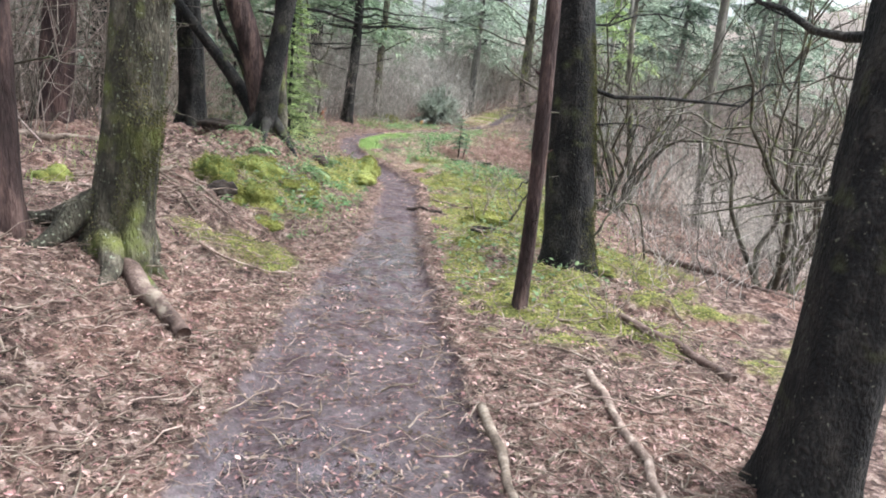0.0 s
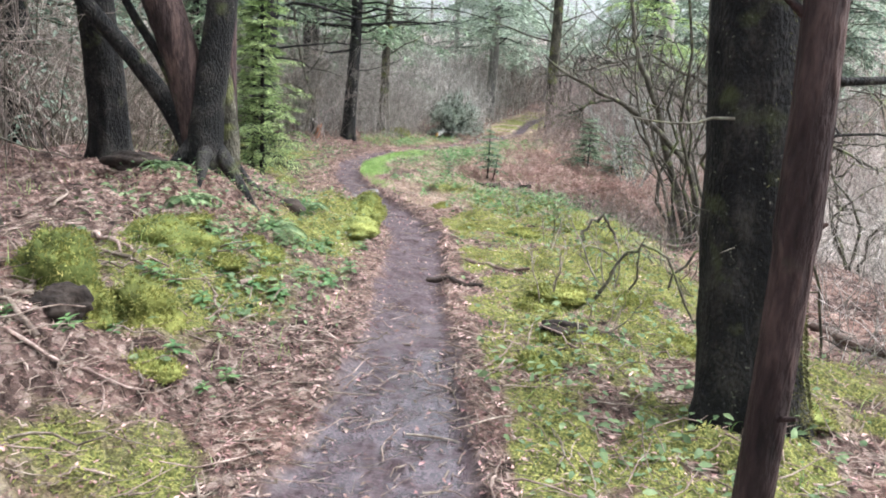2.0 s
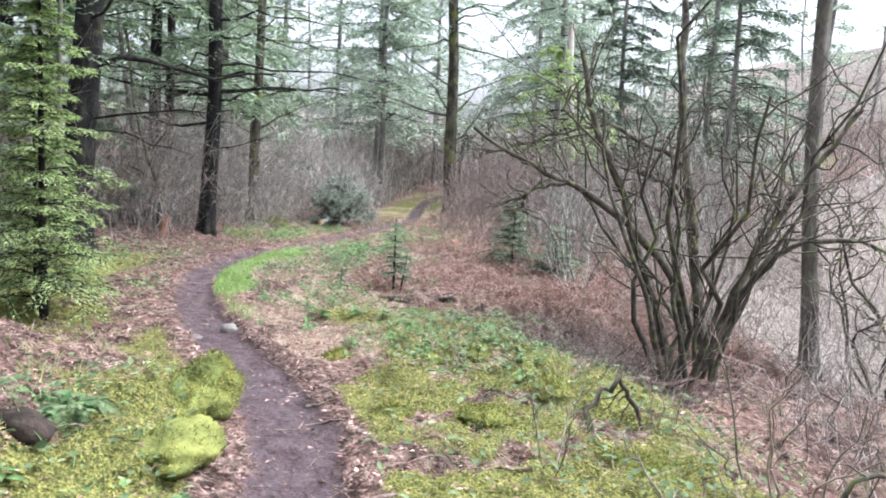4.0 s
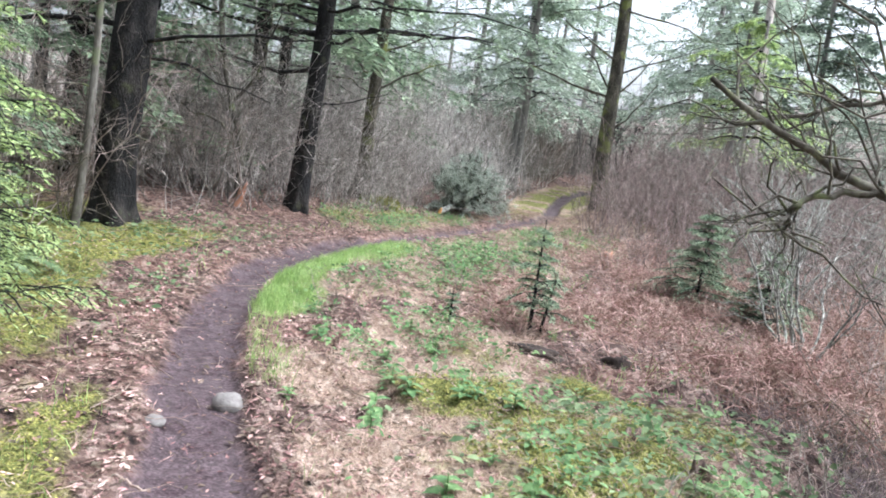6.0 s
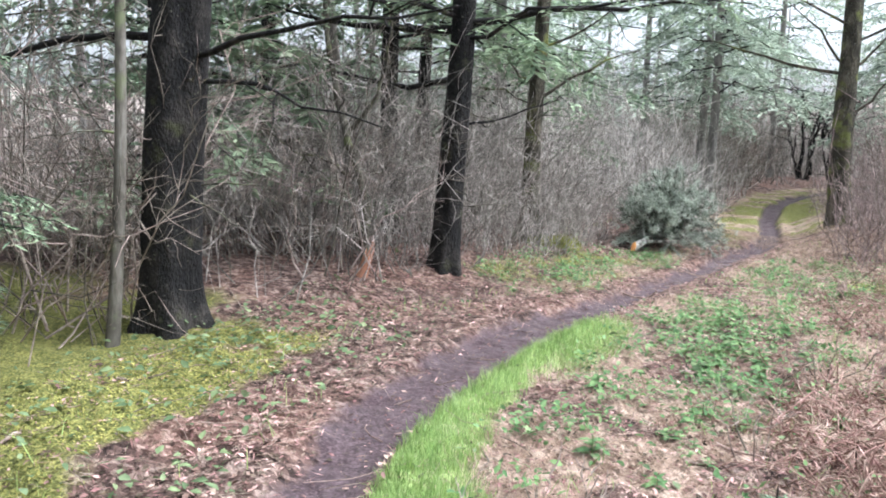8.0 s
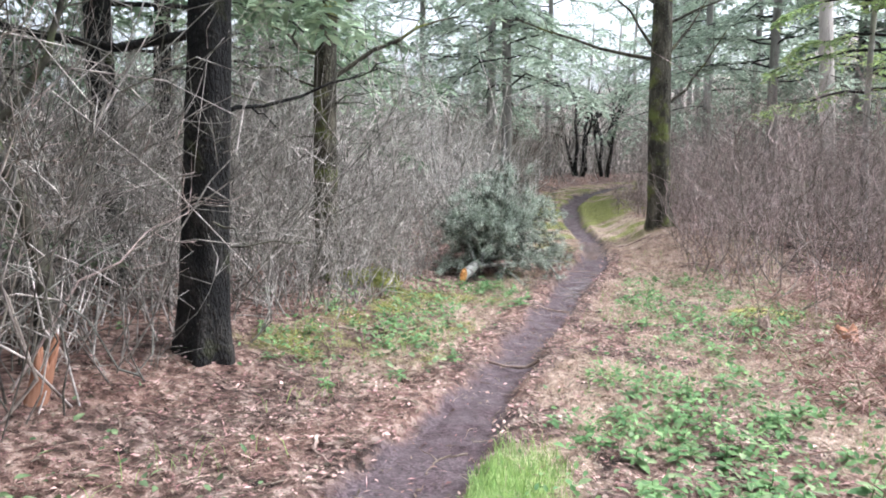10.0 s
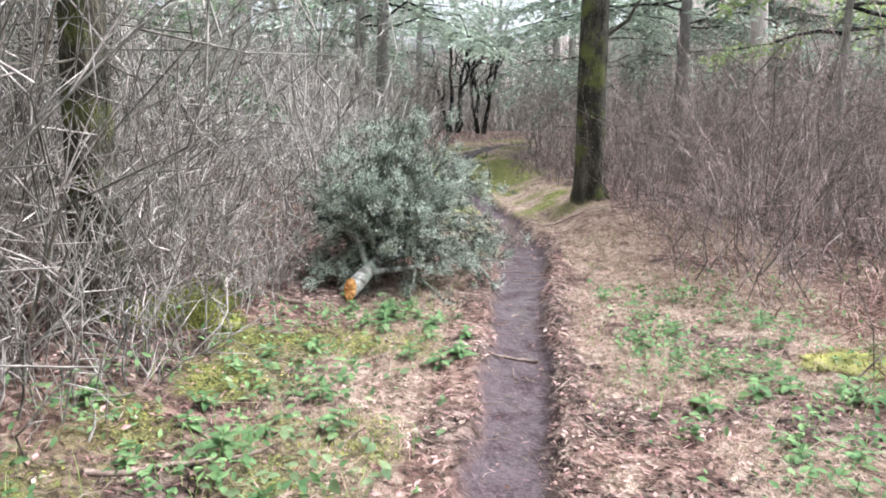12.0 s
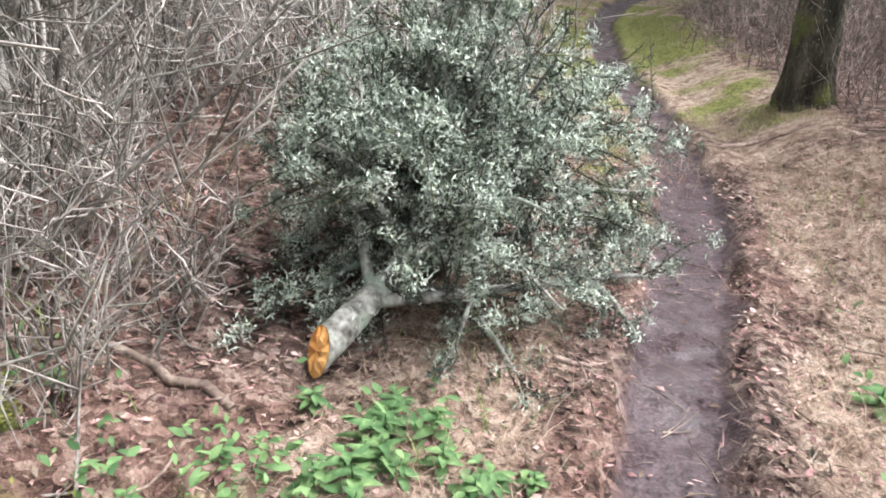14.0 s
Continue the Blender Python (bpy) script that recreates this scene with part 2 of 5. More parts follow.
LICHEN_TWIG = material("lichened_grey_wood", [(.04, .034, .03), (.25, .245, .22), (.58, .58, .54)], 14, .9, .8, 50, .2, (1, 1, 1), ((.4, .46, .38), .54, 11))
NEEDLE = material("hemlock_needles", [(.13, .19, .12), (.23, .31, .2), (.36, .46, .31)], 3, .7, 0, 12, .35, glow=.3)
NEEDLE_PALE = material("pale_hemlock_needles", [(.22, .3, .12), (.34, .45, .19), (.46, .56, .28)], 3, .7, 0, 12, .35, glow=.35)
NEEDLE_DARK = material("dark_fir_needles", [(.1, .14, .105), (.19, .25, .19), (.31, .38, .3)], 3, .7, 0, 12, .3, glow=.2)
# Grey-green, darkened: the pile's inner shade is put into this colour.
PILE_NEEDLE = material("shade_dark_fir_needles", [(.018, .027, .02), (.068, .092, .072), (.21, .26, .21)], 5, .8, 0, 20, .4, glow=.15)
MOSS = material("yellow_green_moss", [(.1, .115, .035), (.25, .26, .075), (.46, .44, .14)], 5, .95, .6, 40, .3, glow=.15)
MOSS_DARK = material("deep_green_moss", [(.055, .068, .02), (.14, .16, .042), (.26, .275, .08)], 6, .95, .8, 50, .25)
MOSS_OLD = material("old_olive_moss", [(.03, .032, .013), (.085, .085, .03), (.18, .17, .065)], 6, .95, 0, 40, .3, glow=.1)
GRASS = material("fresh_grass", [(.18, .29, .09), (.3, .44, .15), (.44, .57, .25)], 4, .7, 0, 20, .3, glow=.3)
STRAW = material("dry_straw_grass", [(.22, .15, .105), (.41, .305, .23), (.6, .49, .4)], 5, .85, 0, 20, .3, glow=.2)
BRACKEN = material("dead_bracken", [(.14, .075, .06), (.34, .225, .185), (.66, .51, .44)], 5, .9, 0, 20, .35, glow=.15)
LEAF_DEAD = material("dead_leaves", [(.04, .023, .018), (.2, .128, .102), (.6, .46, .385)], 5, .7, 0, 20, .75, glow=.1)
LEAF_GREEN = material("soft_green_leaves", [(.07, .14, .055), (.14, .25, .1), (.26, .4, .18)], 6, .75, 0, 25, .3, glow=.3)
LEAF_DULL = material("grey_green_leaves", [(.06, .1, .045), (.13, .19, .09), (.27, .35, .19)], 6, .75, 0, 25, .3, glow=.25)
CUT_WOOD = material("fresh_orange_cut_wood", [(.5, .2, .06), (.68, .33, .1), (.78, .48, .2)], 12, .7, .5, 60, 0)
ROT_WOOD = material("rotten_red_wood", [(.16, .075, .045), (.3, .15, .09), (.42, .24, .16)], 8, .9, .8, 40, .1, (1, 1, .2))
STONE = material("pale_grey_stone", [(.11, .1, .095), (.2, .185, .175), (.31, .295, .28)], 6, .8, .5, 40, 0)
# Soil colour, used too for lumps that paint in shade.
DARK_SOIL_AND_SHADE = material("dark_soil_and_shade", [(.012, .009, .008), (.035, .026, .022), (.08, .06, .05)], 8, .95, .8, 40, .1)


def ground_material():
    m = bpy.data.materials.new("forest_floor")
    m.use_nodes = True
    nd, ln = m.node_tree.nodes, m.node_tree.links
    bs = nd["Principled BSDF"]
    tc = nd.new("ShaderNodeTexCoord")

    def noise_tex(scale, detail=6):
        n = nd.new("ShaderNodeTexNoise")
        n.inputs["Scale"].default_value, n.inputs["Detail"].default_value = scale, detail
        ln.new(tc.outputs["Object"], n.inputs["Vector"])
        return n.outputs["Fac"]

    def ramp(fac, stops, lo=.3, hi=.7):
        r = nd.new("ShaderNodeValToRGB")
        el = r.color_ramp.elements
        while len(el) < len(stops):
            el.new(.5)
        for i, c in enumerate(stops):
            el[i].position, el[i].color = lo + (hi - lo) * i / (len(stops) - 1), (*c, 1)
        ln.new(fac, r.inputs[0])
        return r.outputs[0]

    def mask(name, edge=.35):
        a = nd.new("ShaderNodeAttribute")
        a.attribute_name = name
        ad = nd.new("ShaderNodeMath")
        ad.operation = "MULTIPLY_ADD"
        ln.new(mid, ad.inputs[0])
        ad.inputs[1].default_value = .7
        ln.new(a.outputs["Fac"], ad.inputs[2])
        r = nd.new("ShaderNodeMapRange")
        r.inputs[1].default_value, r.inputs[2].default_value = .85 - edge / 2, .85 + edge / 2
        ln.new(ad.outputs[0], r.inputs[0])
        return r.outputs[0]

    def mix(fac, a, b):
        x = nd.new("ShaderNodeMix")
        x.data_type = "RGBA"
        ln.new(fac, x.inputs[0]), ln.new(a, x.inputs[6]), ln.new(b, x.inputs[7])
        return x.outputs[2]
    big, mid, fine = noise_tex(1.2), noise_tex(9), noise_tex(70, 4)
    vo = nd.new("ShaderNodeTexVoronoi")
    vo.inputs["Scale"].default_value = 30
    ln.new(tc.outputs["Object"], vo.inputs["Vector"])
    flake = nd.new("ShaderNodeSeparateColor")
    ln.new(vo.outputs["Color"], flake.inputs[0])
    both = nd.new("ShaderNodeMath")
    both.operation = "MULTIPLY_ADD"
    ln.new(flake.outputs[0], both.inputs[0])
    both.inputs[1].default_value = .35
    ln.new(mid, both.inputs[2])
    chips = nd.new('ShaderNodeMath')
    chips.operation = 'MULTIPLY_ADD'
    ln.new(flake.outputs[1], chips.inputs[0])
    chips.inputs[1].default_value = .16
    ln.new(fine, chips.inputs[2])
    litter = ramp(both.outputs[0], [(.012, .0075, .0065), (.06, .038, .032), (.155, .102, .087), (.34, .26, .225)], .35, .92)
    red = ramp(both.outputs[0], [(.022, .012, .01), (.105, .06, .048), (.22, .135, .11), (.38, .275, .23)], .35, .92)
    spot = nd.new("ShaderNodeMapRange")
    spot.inputs[1].default_value, spot.inputs[2].default_value = .46, .6
    ln.new(big, spot.inputs[0])
    litter = mix(spot.outputs[0], litter, red)
    mud = ramp(chips.outputs[0], [(.014, .0085, .01), (.056, .037, .042), (.13, .093, .103)], .25, .85)
    moss = ramp(chips.outputs[0], [(.02, .024, .009), (.12, .13, .038), (.34, .33, .105)], .25, .8)
    green = ramp(mid, [(.12, .17, .055), (.24, .33, .11), (.36, .42, .18)])
    straw = ramp(both.outputs[0], [(.17, .115, .085), (.33, .24, .185), (.5, .4, .33)], .35, .95)
    woods = ramp(both.outputs[0], [(.07, .06, .05), (.22, .185, .16), (.42, .36, .32)], .35, .95)
    col = mix(mask("straw"), litter, straw)
    col = mix(mask("moss"), col, moss)
    col = mix(mask("grass"), col, green)
    tm = mask("trail", .5)
    col = mix(tm, col, mud)
    col = mix(mask("far", .3), col, woods)
    ln.new(col, bs.inputs["Base Color"])
    wet = nd.new("ShaderNodeAttribute")
    wet.attribute_name = "wet"
    wm = nd.new("ShaderNodeMath")
    wm.operation = "MULTIPLY"
    ln.new(wet.outputs["Fac"], wm.inputs[0])
    pud = nd.new("ShaderNodeMapRange")
    pud.inputs[1].default_value, pud.inputs[2].default_value = .34, .52
    ln.new(noise_tex(5, 3), pud.inputs[0])
    ln.new(pud.outputs[0], wm.inputs[1])
    rr = nd.new("ShaderNodeMapRange")
    rr.inputs[3].default_value, rr.inputs[4].default_value = .88, .1
    ln.new(wm.outputs[0], rr.inputs[0])
    ln.new(rr.outputs[0], bs.inputs["Roughness"])
    sl = nd.new("ShaderNodeMapRange")
    sl.inputs[3].default_value, sl.inputs[4].default_value = .22, 1.0
    ln.new(wm.outputs[0], sl.inputs[0])
    ln.new(sl.outputs[0], bs.inputs["Specular IOR Level"])
    bp = nd.new("ShaderNodeBump")
    bp.inputs["Strength"].default_value, bp.inputs["Distance"].default_value = 1.0, .06
    bs_ = nd.new("ShaderNodeMapRange")
    bs_.inputs[3].default_value, bs_.inputs[4].default_value = 1.0, .16
    ln.new(wm.outputs[0], bs_.inputs[0])
    ln.new(bs_.outputs[0], bp.inputs["Strength"])
    hm = nd.new("ShaderNodeMath")
    hm.operation = "MULTIPLY_ADD"
    ln.new(fine, hm.inputs[0])
    sub_ = nd.new('ShaderNodeMath')
    sub_.operation = 'MULTIPLY_ADD'
    ln.new(tm, sub_.inputs[0])
    sub_.inputs[1].default_value, sub_.inputs[2].default_value = -.38, .5
    ln.new(sub_.outputs[0], hm.inputs[1])
    ln.new(both.outputs[0], hm.inputs[2])
    ln.new(hm.outputs[0], bp.inputs["Height"])
    ln.new(bp.outputs[0], bs.inputs["Normal"])
    return m


# ---- the lie of the land ----
TRAIL = [(1.6, -14, .65), (1.45, -8, .62), (1.22, -6.3, .64), (.8, -4.55, .58), (.5, -3.2, .46), (.36, -2.3, .36), (.14, -1.2, .3), (-.1, -.2, .28), (-.25, .65, .27), (-.5, 1.75, .27),
         (-.8, 2.4, .27), (-1.17, 3.1, .25), (-1.58, 3.75, .23), (-2.13, 4.7, .22), (-2.52, 5.5, .22), (-2.75, 6.2, .2), (-2.95, 6.9, .21), (-3.06, 7.6, .25), (-3.04, 8.4, .27),
         (-3.0, 9.1, .28), (-2.92, 9.9, .28), (-2.8, 10.5, .26), (-2.65, 11.3, .19), (-2.4, 12.65, .18), (-2.1, 14.1, .19), (-1.87, 15.4, .2), (-1.62, 16.4, .22), (-1.42, 17.4, .22),
         (-1.3, 18.2, .21), (-1.25, 19.7, .2), (-1.28, 21, .2), (-1.35, 23.5, .21), (-1.2, 27, .25), (-.6, 30, .28), (.6, 33, .3), (2.4, 35.5, .3), (7, 37.5, .3), (20, 41, .3)]
_ta = np.array(TRAIL)


def trail_side(x, y):
    """Distance beyond the trail's edge (negative on it), and which side: +1 right, -1 left."""
    x, y = np.asarray(x, float), np.asarray(y, float)
    best = np.full(x.shape, 1e9)
    side = np.ones(x.shape)
    for (ax, ay, aw), (bx, by, bw) in zip(_ta[:-1], _ta[1:]):
        dx, dy = bx - ax, by - ay
        k = np.clip(((x - ax) * dx + (y - ay) * dy) / (dx * dx + dy * dy), 0, 1)
        qx, qy = x - ax - k * dx, y - ay - k * dy
        d = np.hypot(qx, qy) - (aw + k * (bw - aw))
        near = d < best
        best = np.where(near, d, best)
        side = np.where(near, np.where(qx * dy - qy * dx > 0, 1.0, -1.0), side)
    return best, side


def hump(x, y, cx, cy, sx, sy):
    return np.exp(-((x - cx) / sx) ** 2 - ((y - cy) / sy) ** 2)


def hollow(x, y):
    """The dark hollow below the mossy shelf, 0..1."""
    w = .25 * np.sin(y * 3.1) + .15 * np.sin(y * 7.3 + 1)
    return S(.95, 1.35, x + w) * (1 - S(2.4, 3.0, x)) * S(3.7, 4.3, y + .3 * np.sin(x * 4)) * (1 - S(6.7, 7.5, y))


def gz(x, y):
    """Height of the ground."""
    x, y = np.asarray(x, float), np.asarray(y, float)
    d, s = trail_side(x, y)
    left, right = S(0.05, .5, d) * (s < 0), S(0.05, .5, d) * (s > 0)
    z = -.12 * S(8, 14, y)
    z = z + left * (.55 * S(.25, 1.9, d) * S(-13, -8, y) * (1 - S(1.8, 4.2, y)) + .14 * hump(x, y, -2.2, .5, 1.0, 1.0) + .26 * hump(x, y, -1.2, 1.9, .4, .7))
    z = z + left * .22 * S(.8, 2.2, d) * S(7.5, 9.5, y)
    z = z - right * (.55 * S(1.3, 3.4, x) * S(-3, 2.5, y) * (1 - .7 * S(9, 14, y)) + .9 * S(3.4, 9, x) * S(-7, -1, y) * (1 - S(14, 22, y)))
    z = z - right * .14 * S(.6, 2.2, d) * S(4.5, 6, y) * (1 - S(9, 12, y))
    z = z + S(.2, .7, d) * S(-4.5, -3, y) * (1 - S(6, 8, y)) * (.26 * (fnoise(x * 2.6, y * 2.6, 61) - .5) + .09 * (fnoise(x * 7, y * 7, 62) - .5))
    z = z + 13 * S(11, 46, x) * S(-40, -12, y) + .45 * S(21, 38, y)
    z = z - right * .36 * hollow(x, y) + right * .28 * S(.15, 1.0, d) * S(16.3, 18.6, y) * (1 - S(25, 32, y))
    r = np.hypot(x, y - 8)
    z = z + 5 * S(40, 120, r) + 22 * S(110, 500, r)
    z = z + .05 * (fnoise(x * 1.6, y * 1.6, 2) - .5) * S(.0, .4, d) + .045 * (fnoise(x * 6, y * 6, 4) - .5) + .03 * (vnoise(x * 15, y * 15, 8) - .5) * S(.0, .25, d)
    edge = d + .08 * (fnoise(x * 5, y * 5, 6) - .5)
    return z - (.06 + .04 * S(9, 12, y)) * (1 - S(-.07, .05, edge)) + .015 * (s > 0) * np.exp(-((edge - .08) / .05) ** 2)


def masks(x, y):
    d, s = trail_side(x, y)
    n1, n2 = fnoise(x * 1.4, y * 1.4, 11), fnoise(x * 3.5, y * 3.5, 12)
    trail = 1 - S(-.12, .1, d + .14 * (n2 - .5) - .1 * S(-3, -8, y))
    rt, lt = (s > 0) * S(.05, .3, d), (s < 0) * S(.05, .35, d)
    moss = rt * S(-4.8, -3.2, y) * (1 - S(5.4, 6.8, y)) * (1 - S(1.6, 3.9, d + 2.2 * (n1 - .5))) * (.5 + .9 * n1)
    moss = moss * (1 - .9 * S(2.4, 3.6, y) * (1 - S(.55, 1.2, d + .5 * (n1 - .5))))
    moss = np.maximum(moss, lt * 1.25 * hump(x, y, -.62, -3.4, .55, .5) * (.4 + n1))
    moss = np.maximum(moss, lt * (1.15 * hump(x, y, -1.25, -1.7, .6, .75) + .9 * hump(x, y, -1.1, -.3, .5, .7)) * (.35 + .9 * n1))
    moss = np.maximum(moss, lt * (1 - S(.5, 1.6, d)) * S(-.8, .4, y) * (1 - S(3.5, 5, y)) * (.45 + .8 * n1))
    moss = np.maximum(moss, lt * S(.35, 1.0, d) * S(2.6, 3.6, y) * (1 - S(7.6, 9.4, y)) * (.72 + .7 * n1))
    moss = np.maximum(moss, lt * S(11.2, 12, y) * (1 - S(14.2, 15, y)) * (1 - S(1.3, 2.1, d)) * (.1 + .8 * n1))
    moss = np.maximum(moss, 1.2 * hump(x, y, -.4, 24.5, .8, 3.5))
    moss = np.maximum(moss, .9 * hump(x, y, -1.9, 18.5, .35, 1.8))
    moss = np.maximum(moss, .9 * hump(x, y, 0.8, 3.9, .9, .7) + .7 * hump(x, y, .3, 13.8, .4, .4))
    moss = np.maximum(moss, S(18, 20, y) * (1 - S(.5, 1.6, d)) * n1 * 1.15 * (1 - S(44, 50, y)))
    patch = S(.36, .6, .55 * fnoise(x * 2.1, y * 2.1, 15) + .45 * fnoise(x * .9, y * .9, 16))
    moss = moss * (.45 + .85 * patch)
    moss = moss * np.where((s > 0) & (y < 6.5), .25 + 1.0 * S(.36, .52, fnoise(x * 2.6, y * 2.6, 61)), 1)
    moss = moss * (1 - .97 * hollow(x, y))
    trail = np.maximum(trail, hollow(x, y) * (.5 + .8 * n2))
    grass = (s > 0) * (1 - S(.15, .52, d + .45 * (n1 - .5))) * S(-.03, .05, d) * S(4.2, 4.8, y) * (1 - S(9.6, 10.8, y)) * (.34 + .6 * S(5.3, 6.5, y) + .35 * (n2 - .4))
    grass = np.maximum(grass, .8 * hump(x, y, -2.42, 9.3, .28, .8) * (.5 + n1))
    straw = rt * S(2.4, 3.8, y) * (1 - S(17.5, 19, y)) * (1 - S(1.6, 2.8, d)) * (.25 + .95 * S(.34, .56, fnoise(x * 1.7, y * 1.7, 17)))
    straw = np.maximum(straw, lt * S(10, 12, y) * (1 - S(16, 17, y)) * (1 - S(.6, 1.3, d)) * (.4 + .6 * n1))
    straw = np.maximum(straw, S(17, 19, y) * (1 - S(.8, 1.4, d)) * (.3 + .7 * n1) * (1 - S(40, 48, y)))
    wet = trail * (.24 + .3 * S(0, -4, y) + .95 * np.maximum(hump(x, y, .45, -2.3, .5, 1.5), hump(x, y, 1.0, -6.3, .4, .5)) + .45 * hump(x, y, -1.7, 15.6, .3, .5))
    far = S(5, 9, d)
    return trail, moss, grass, straw, wet, far


def build_ground():
    def axis(lo, hi, step, end_lo, end_hi):
        mid_ = list(np.arange(lo, hi, step))
        a, st, v = [], step, lo
        while v > end_lo:
            st *= 1.17
            v -= st
            a.append(v)
        b, st, v = [], step, mid_[-1]
        while v < end_hi:
            st *= 1.17
            v += st
            b.append(v)
        return np.array(a[::-1] + mid_ + b)
    xs, ys = axis(-4.6, 3.2, .05, -900, 900), axis(-8.0, 18.5, .05, -900, 18.5)
    ys = np.concatenate([ys[ys < 18.5], np.arange(18.5, 29, .08), np.arange(29, 40, .2), 40 * 1.12 ** np.arange(28)])
    gx, gy = np.meshgrid(xs, ys)
    x, y = gx.ravel(), gy.ravel()
    mb = MB()
    nx, ny = len(xs), len(ys)
    i = np.arange(nx * ny).reshape(ny, nx)
    quads = np.stack([i[:-1, :-1], i[:-1, 1:], i[1:, 1:], i[1:, :-1]], -1).reshape(-1, 4)
    mb.add(np.stack([x, y, gz(x, y)], -1), quads)
    ob = new("ground", mb.mesh("ground"))
    ob.data.materials.append(ground_material())
    for name, val in zip(("trail", "moss", "grass", "straw", "wet", "far"), masks(x, y)):
        at = ob.data.attributes.new(name, "FLOAT", "POINT")
        at.data.foreach_set("value", np.asarray(val, np.float32))
    return tagged(ob, "forest floor of leaf litter with a muddy footpath and moss", "ground", kind="structure")


build_ground()


def on_ground(x, y, up=0.0):
    return np.stack([x, y, gz(x, y) + up], -1)


def g1(x, y):
    return float(gz(np.array([x]), np.array([y]))[0])


# ---- trees ----
def trunk_mesh(x, y, r, slope, height, flare=1.5, roots=5, sides=20, top=.55, seed=0, sink=.12):
    """A tapering trunk with root flare and ridged bark."""
    q = np.random.default_rng(seed + 100)
    z0 = g1(x, y) - sink
    near = sides >= 20
    sides = 46 if near else sides
    hs = np.concatenate([np.arange(0, min(3.4, height), .06 if near else .3), np.linspace(min(3.4, height), height, 8)])
    ang = np.arange(sides) * 2 * math.pi / sides
    ph = q.uniform(0, 6.28)
    wx, wy = q.uniform(0, 6, 2)
    v = []
    for h in hs:
        f = math.exp(-max(0, h - sink) / .2) * (flare - 1) * .6
        lobes = 1 + f * (1 + .8 * np.cos(ang * roots + ph)) + .06 * np.sin(ang * 2 + h * 1.1 + ph) + .04 * np.sin(ang * 5 + h * .7)
        if near:
            a2 = ang * 14 / 6.2832 * 1.5 + .3 * np.sin(h * 3 + ang * 2)
            lobes += .09 * (vnoise(a2, np.full(sides, h * 2.4), seed) - .5) + .06 * (vnoise(a2 * 2.3, np.full(sides, h * 6), seed + 1) - .5)
        rr = r * (1 + (top - 1) * (h / max(height, 1e-3))) * lobes
        cx, cy = x + slope[0] * h + .03 * math.sin(h * 1.1 + wx), y + slope[1] * h + .03 * math.sin(h * .9 + wy)
        v.append(np.stack([cx + rr * np.cos(ang), cy + rr * np.sin(ang), np.full(sides, z0 + h)], -1))
    v = np.array(v)
    mb = MB()
    i = np.arange(len(hs) * sides).reshape(len(hs), sides)
    n = np.roll(i, -1, 1)
    mb.add(v.reshape(-1, 3), np.stack([i[:-1], n[:-1], n[1:], i[1:]], -1).reshape(-1, 4))
    return mb


def axis_at(x, y, slope, h):
    return np.array([x + slope[0] * h, y + slope[1] * h, g1(x, y) + h])


def limb_paths(x, y, slope, specs):
    """specs: (height, compass degrees, length, rise, sag)."""
    p0 = np.array([axis_at(x, y, slope, s[0]) for s in specs])
    d = np.array([(math.sin(radians(s[1])), math.cos(radians(s[1])), s[3]) for s in specs])
    return bend(p0, d, np.array([s[2] for s in specs]), 6, np.array([s[4] for s in specs]), .22)


def spray(mb_twig, mb_leaf, paths, leaf=.09, width=.03, twigs=14, per=14, reach=.4, droop=.25):
    """Flat needle sprays along boughs."""
    n = len(paths)
    which = np.repeat(np.arange(n), twigs)
    k = np.tile(np.linspace(.15, 1, twigs), n) + rng.uniform(-.02, .02, n * twigs)
    p, t = along(paths, which, np.clip(k, 0, 1))
    length = np.linalg.norm(paths[:, -1] - paths[:, 0], axis=1)[which]
    side = unit(np.cross(t, np.array([[0, 0, 1.0]]))) * np.where(rng.random(len(p)) < .5, 1, -1)[:, None]
    d = unit(side + t * .7 + np.array([[0, 0, -.12]]) + rng.normal(0, .15, (len(p), 3)))
    ln_ = reach * length * (1.15 - np.clip(k, 0, 1) * .8) * rng.uniform(.6, 1.1, len(p))
    tw = bend(p, d, ln_, 3, droop, .15)
    if mb_twig is not None:
        tubes(mb_twig, tw, np.linspace(.006, .002, 4)[None].repeat(len(tw), 0))
    w2 = np.repeat(np.arange(len(tw)), per)
    k2 = np.tile(np.linspace(.05, 1, per), len(tw))
    p2, t2 = along(tw, w2, np.clip(k2 + rng.uniform(-.04, .04, len(k2)), 0, 1))
    s2 = unit(np.cross(t2, np.array([[0, 0, 1.0]]))) * np.where(np.arange(len(p2)) % 2 == 0, 1, -1)[:, None]
    d2 = unit(s2 + t2 * .8 + rng.normal(0, .25, (len(p2), 3)))
    slips(mb_leaf, p2, d2, unit(np.array([[0, 0, 1.0]]) + rng.normal(0, .35, (len(p2), 3))), leaf * rng.uniform(.6, 1.2, len(p2)), width)


def crown(x, y, slope, z0, z1, count, length, leaf=.17, width=.05, twigs=13, per=10, sag=.25):
    """Boughs of a conifer from height z0 to z1: returns bough wood and needles."""
    wood, green = MB(), MB()
    hs = np.linspace(z0, z1, count) + rng.uniform(-.15, .15, count)
    specs = [(h, a, length * (1 - .6 * (h - z0) / max(z1 - z0, .1)) * rng.uniform(.7, 1.15), .12, sag) for h, a in zip(hs, rng.uniform(0, 360, count))]
    paths = limb_paths(x, y, slope, specs)
    tubes(wood, paths, np.linspace(.028, .006, 7)[None].repeat(count, 0), 5)
    spray(None, green, paths, leaf, width, twigs, per)
    return wood, green


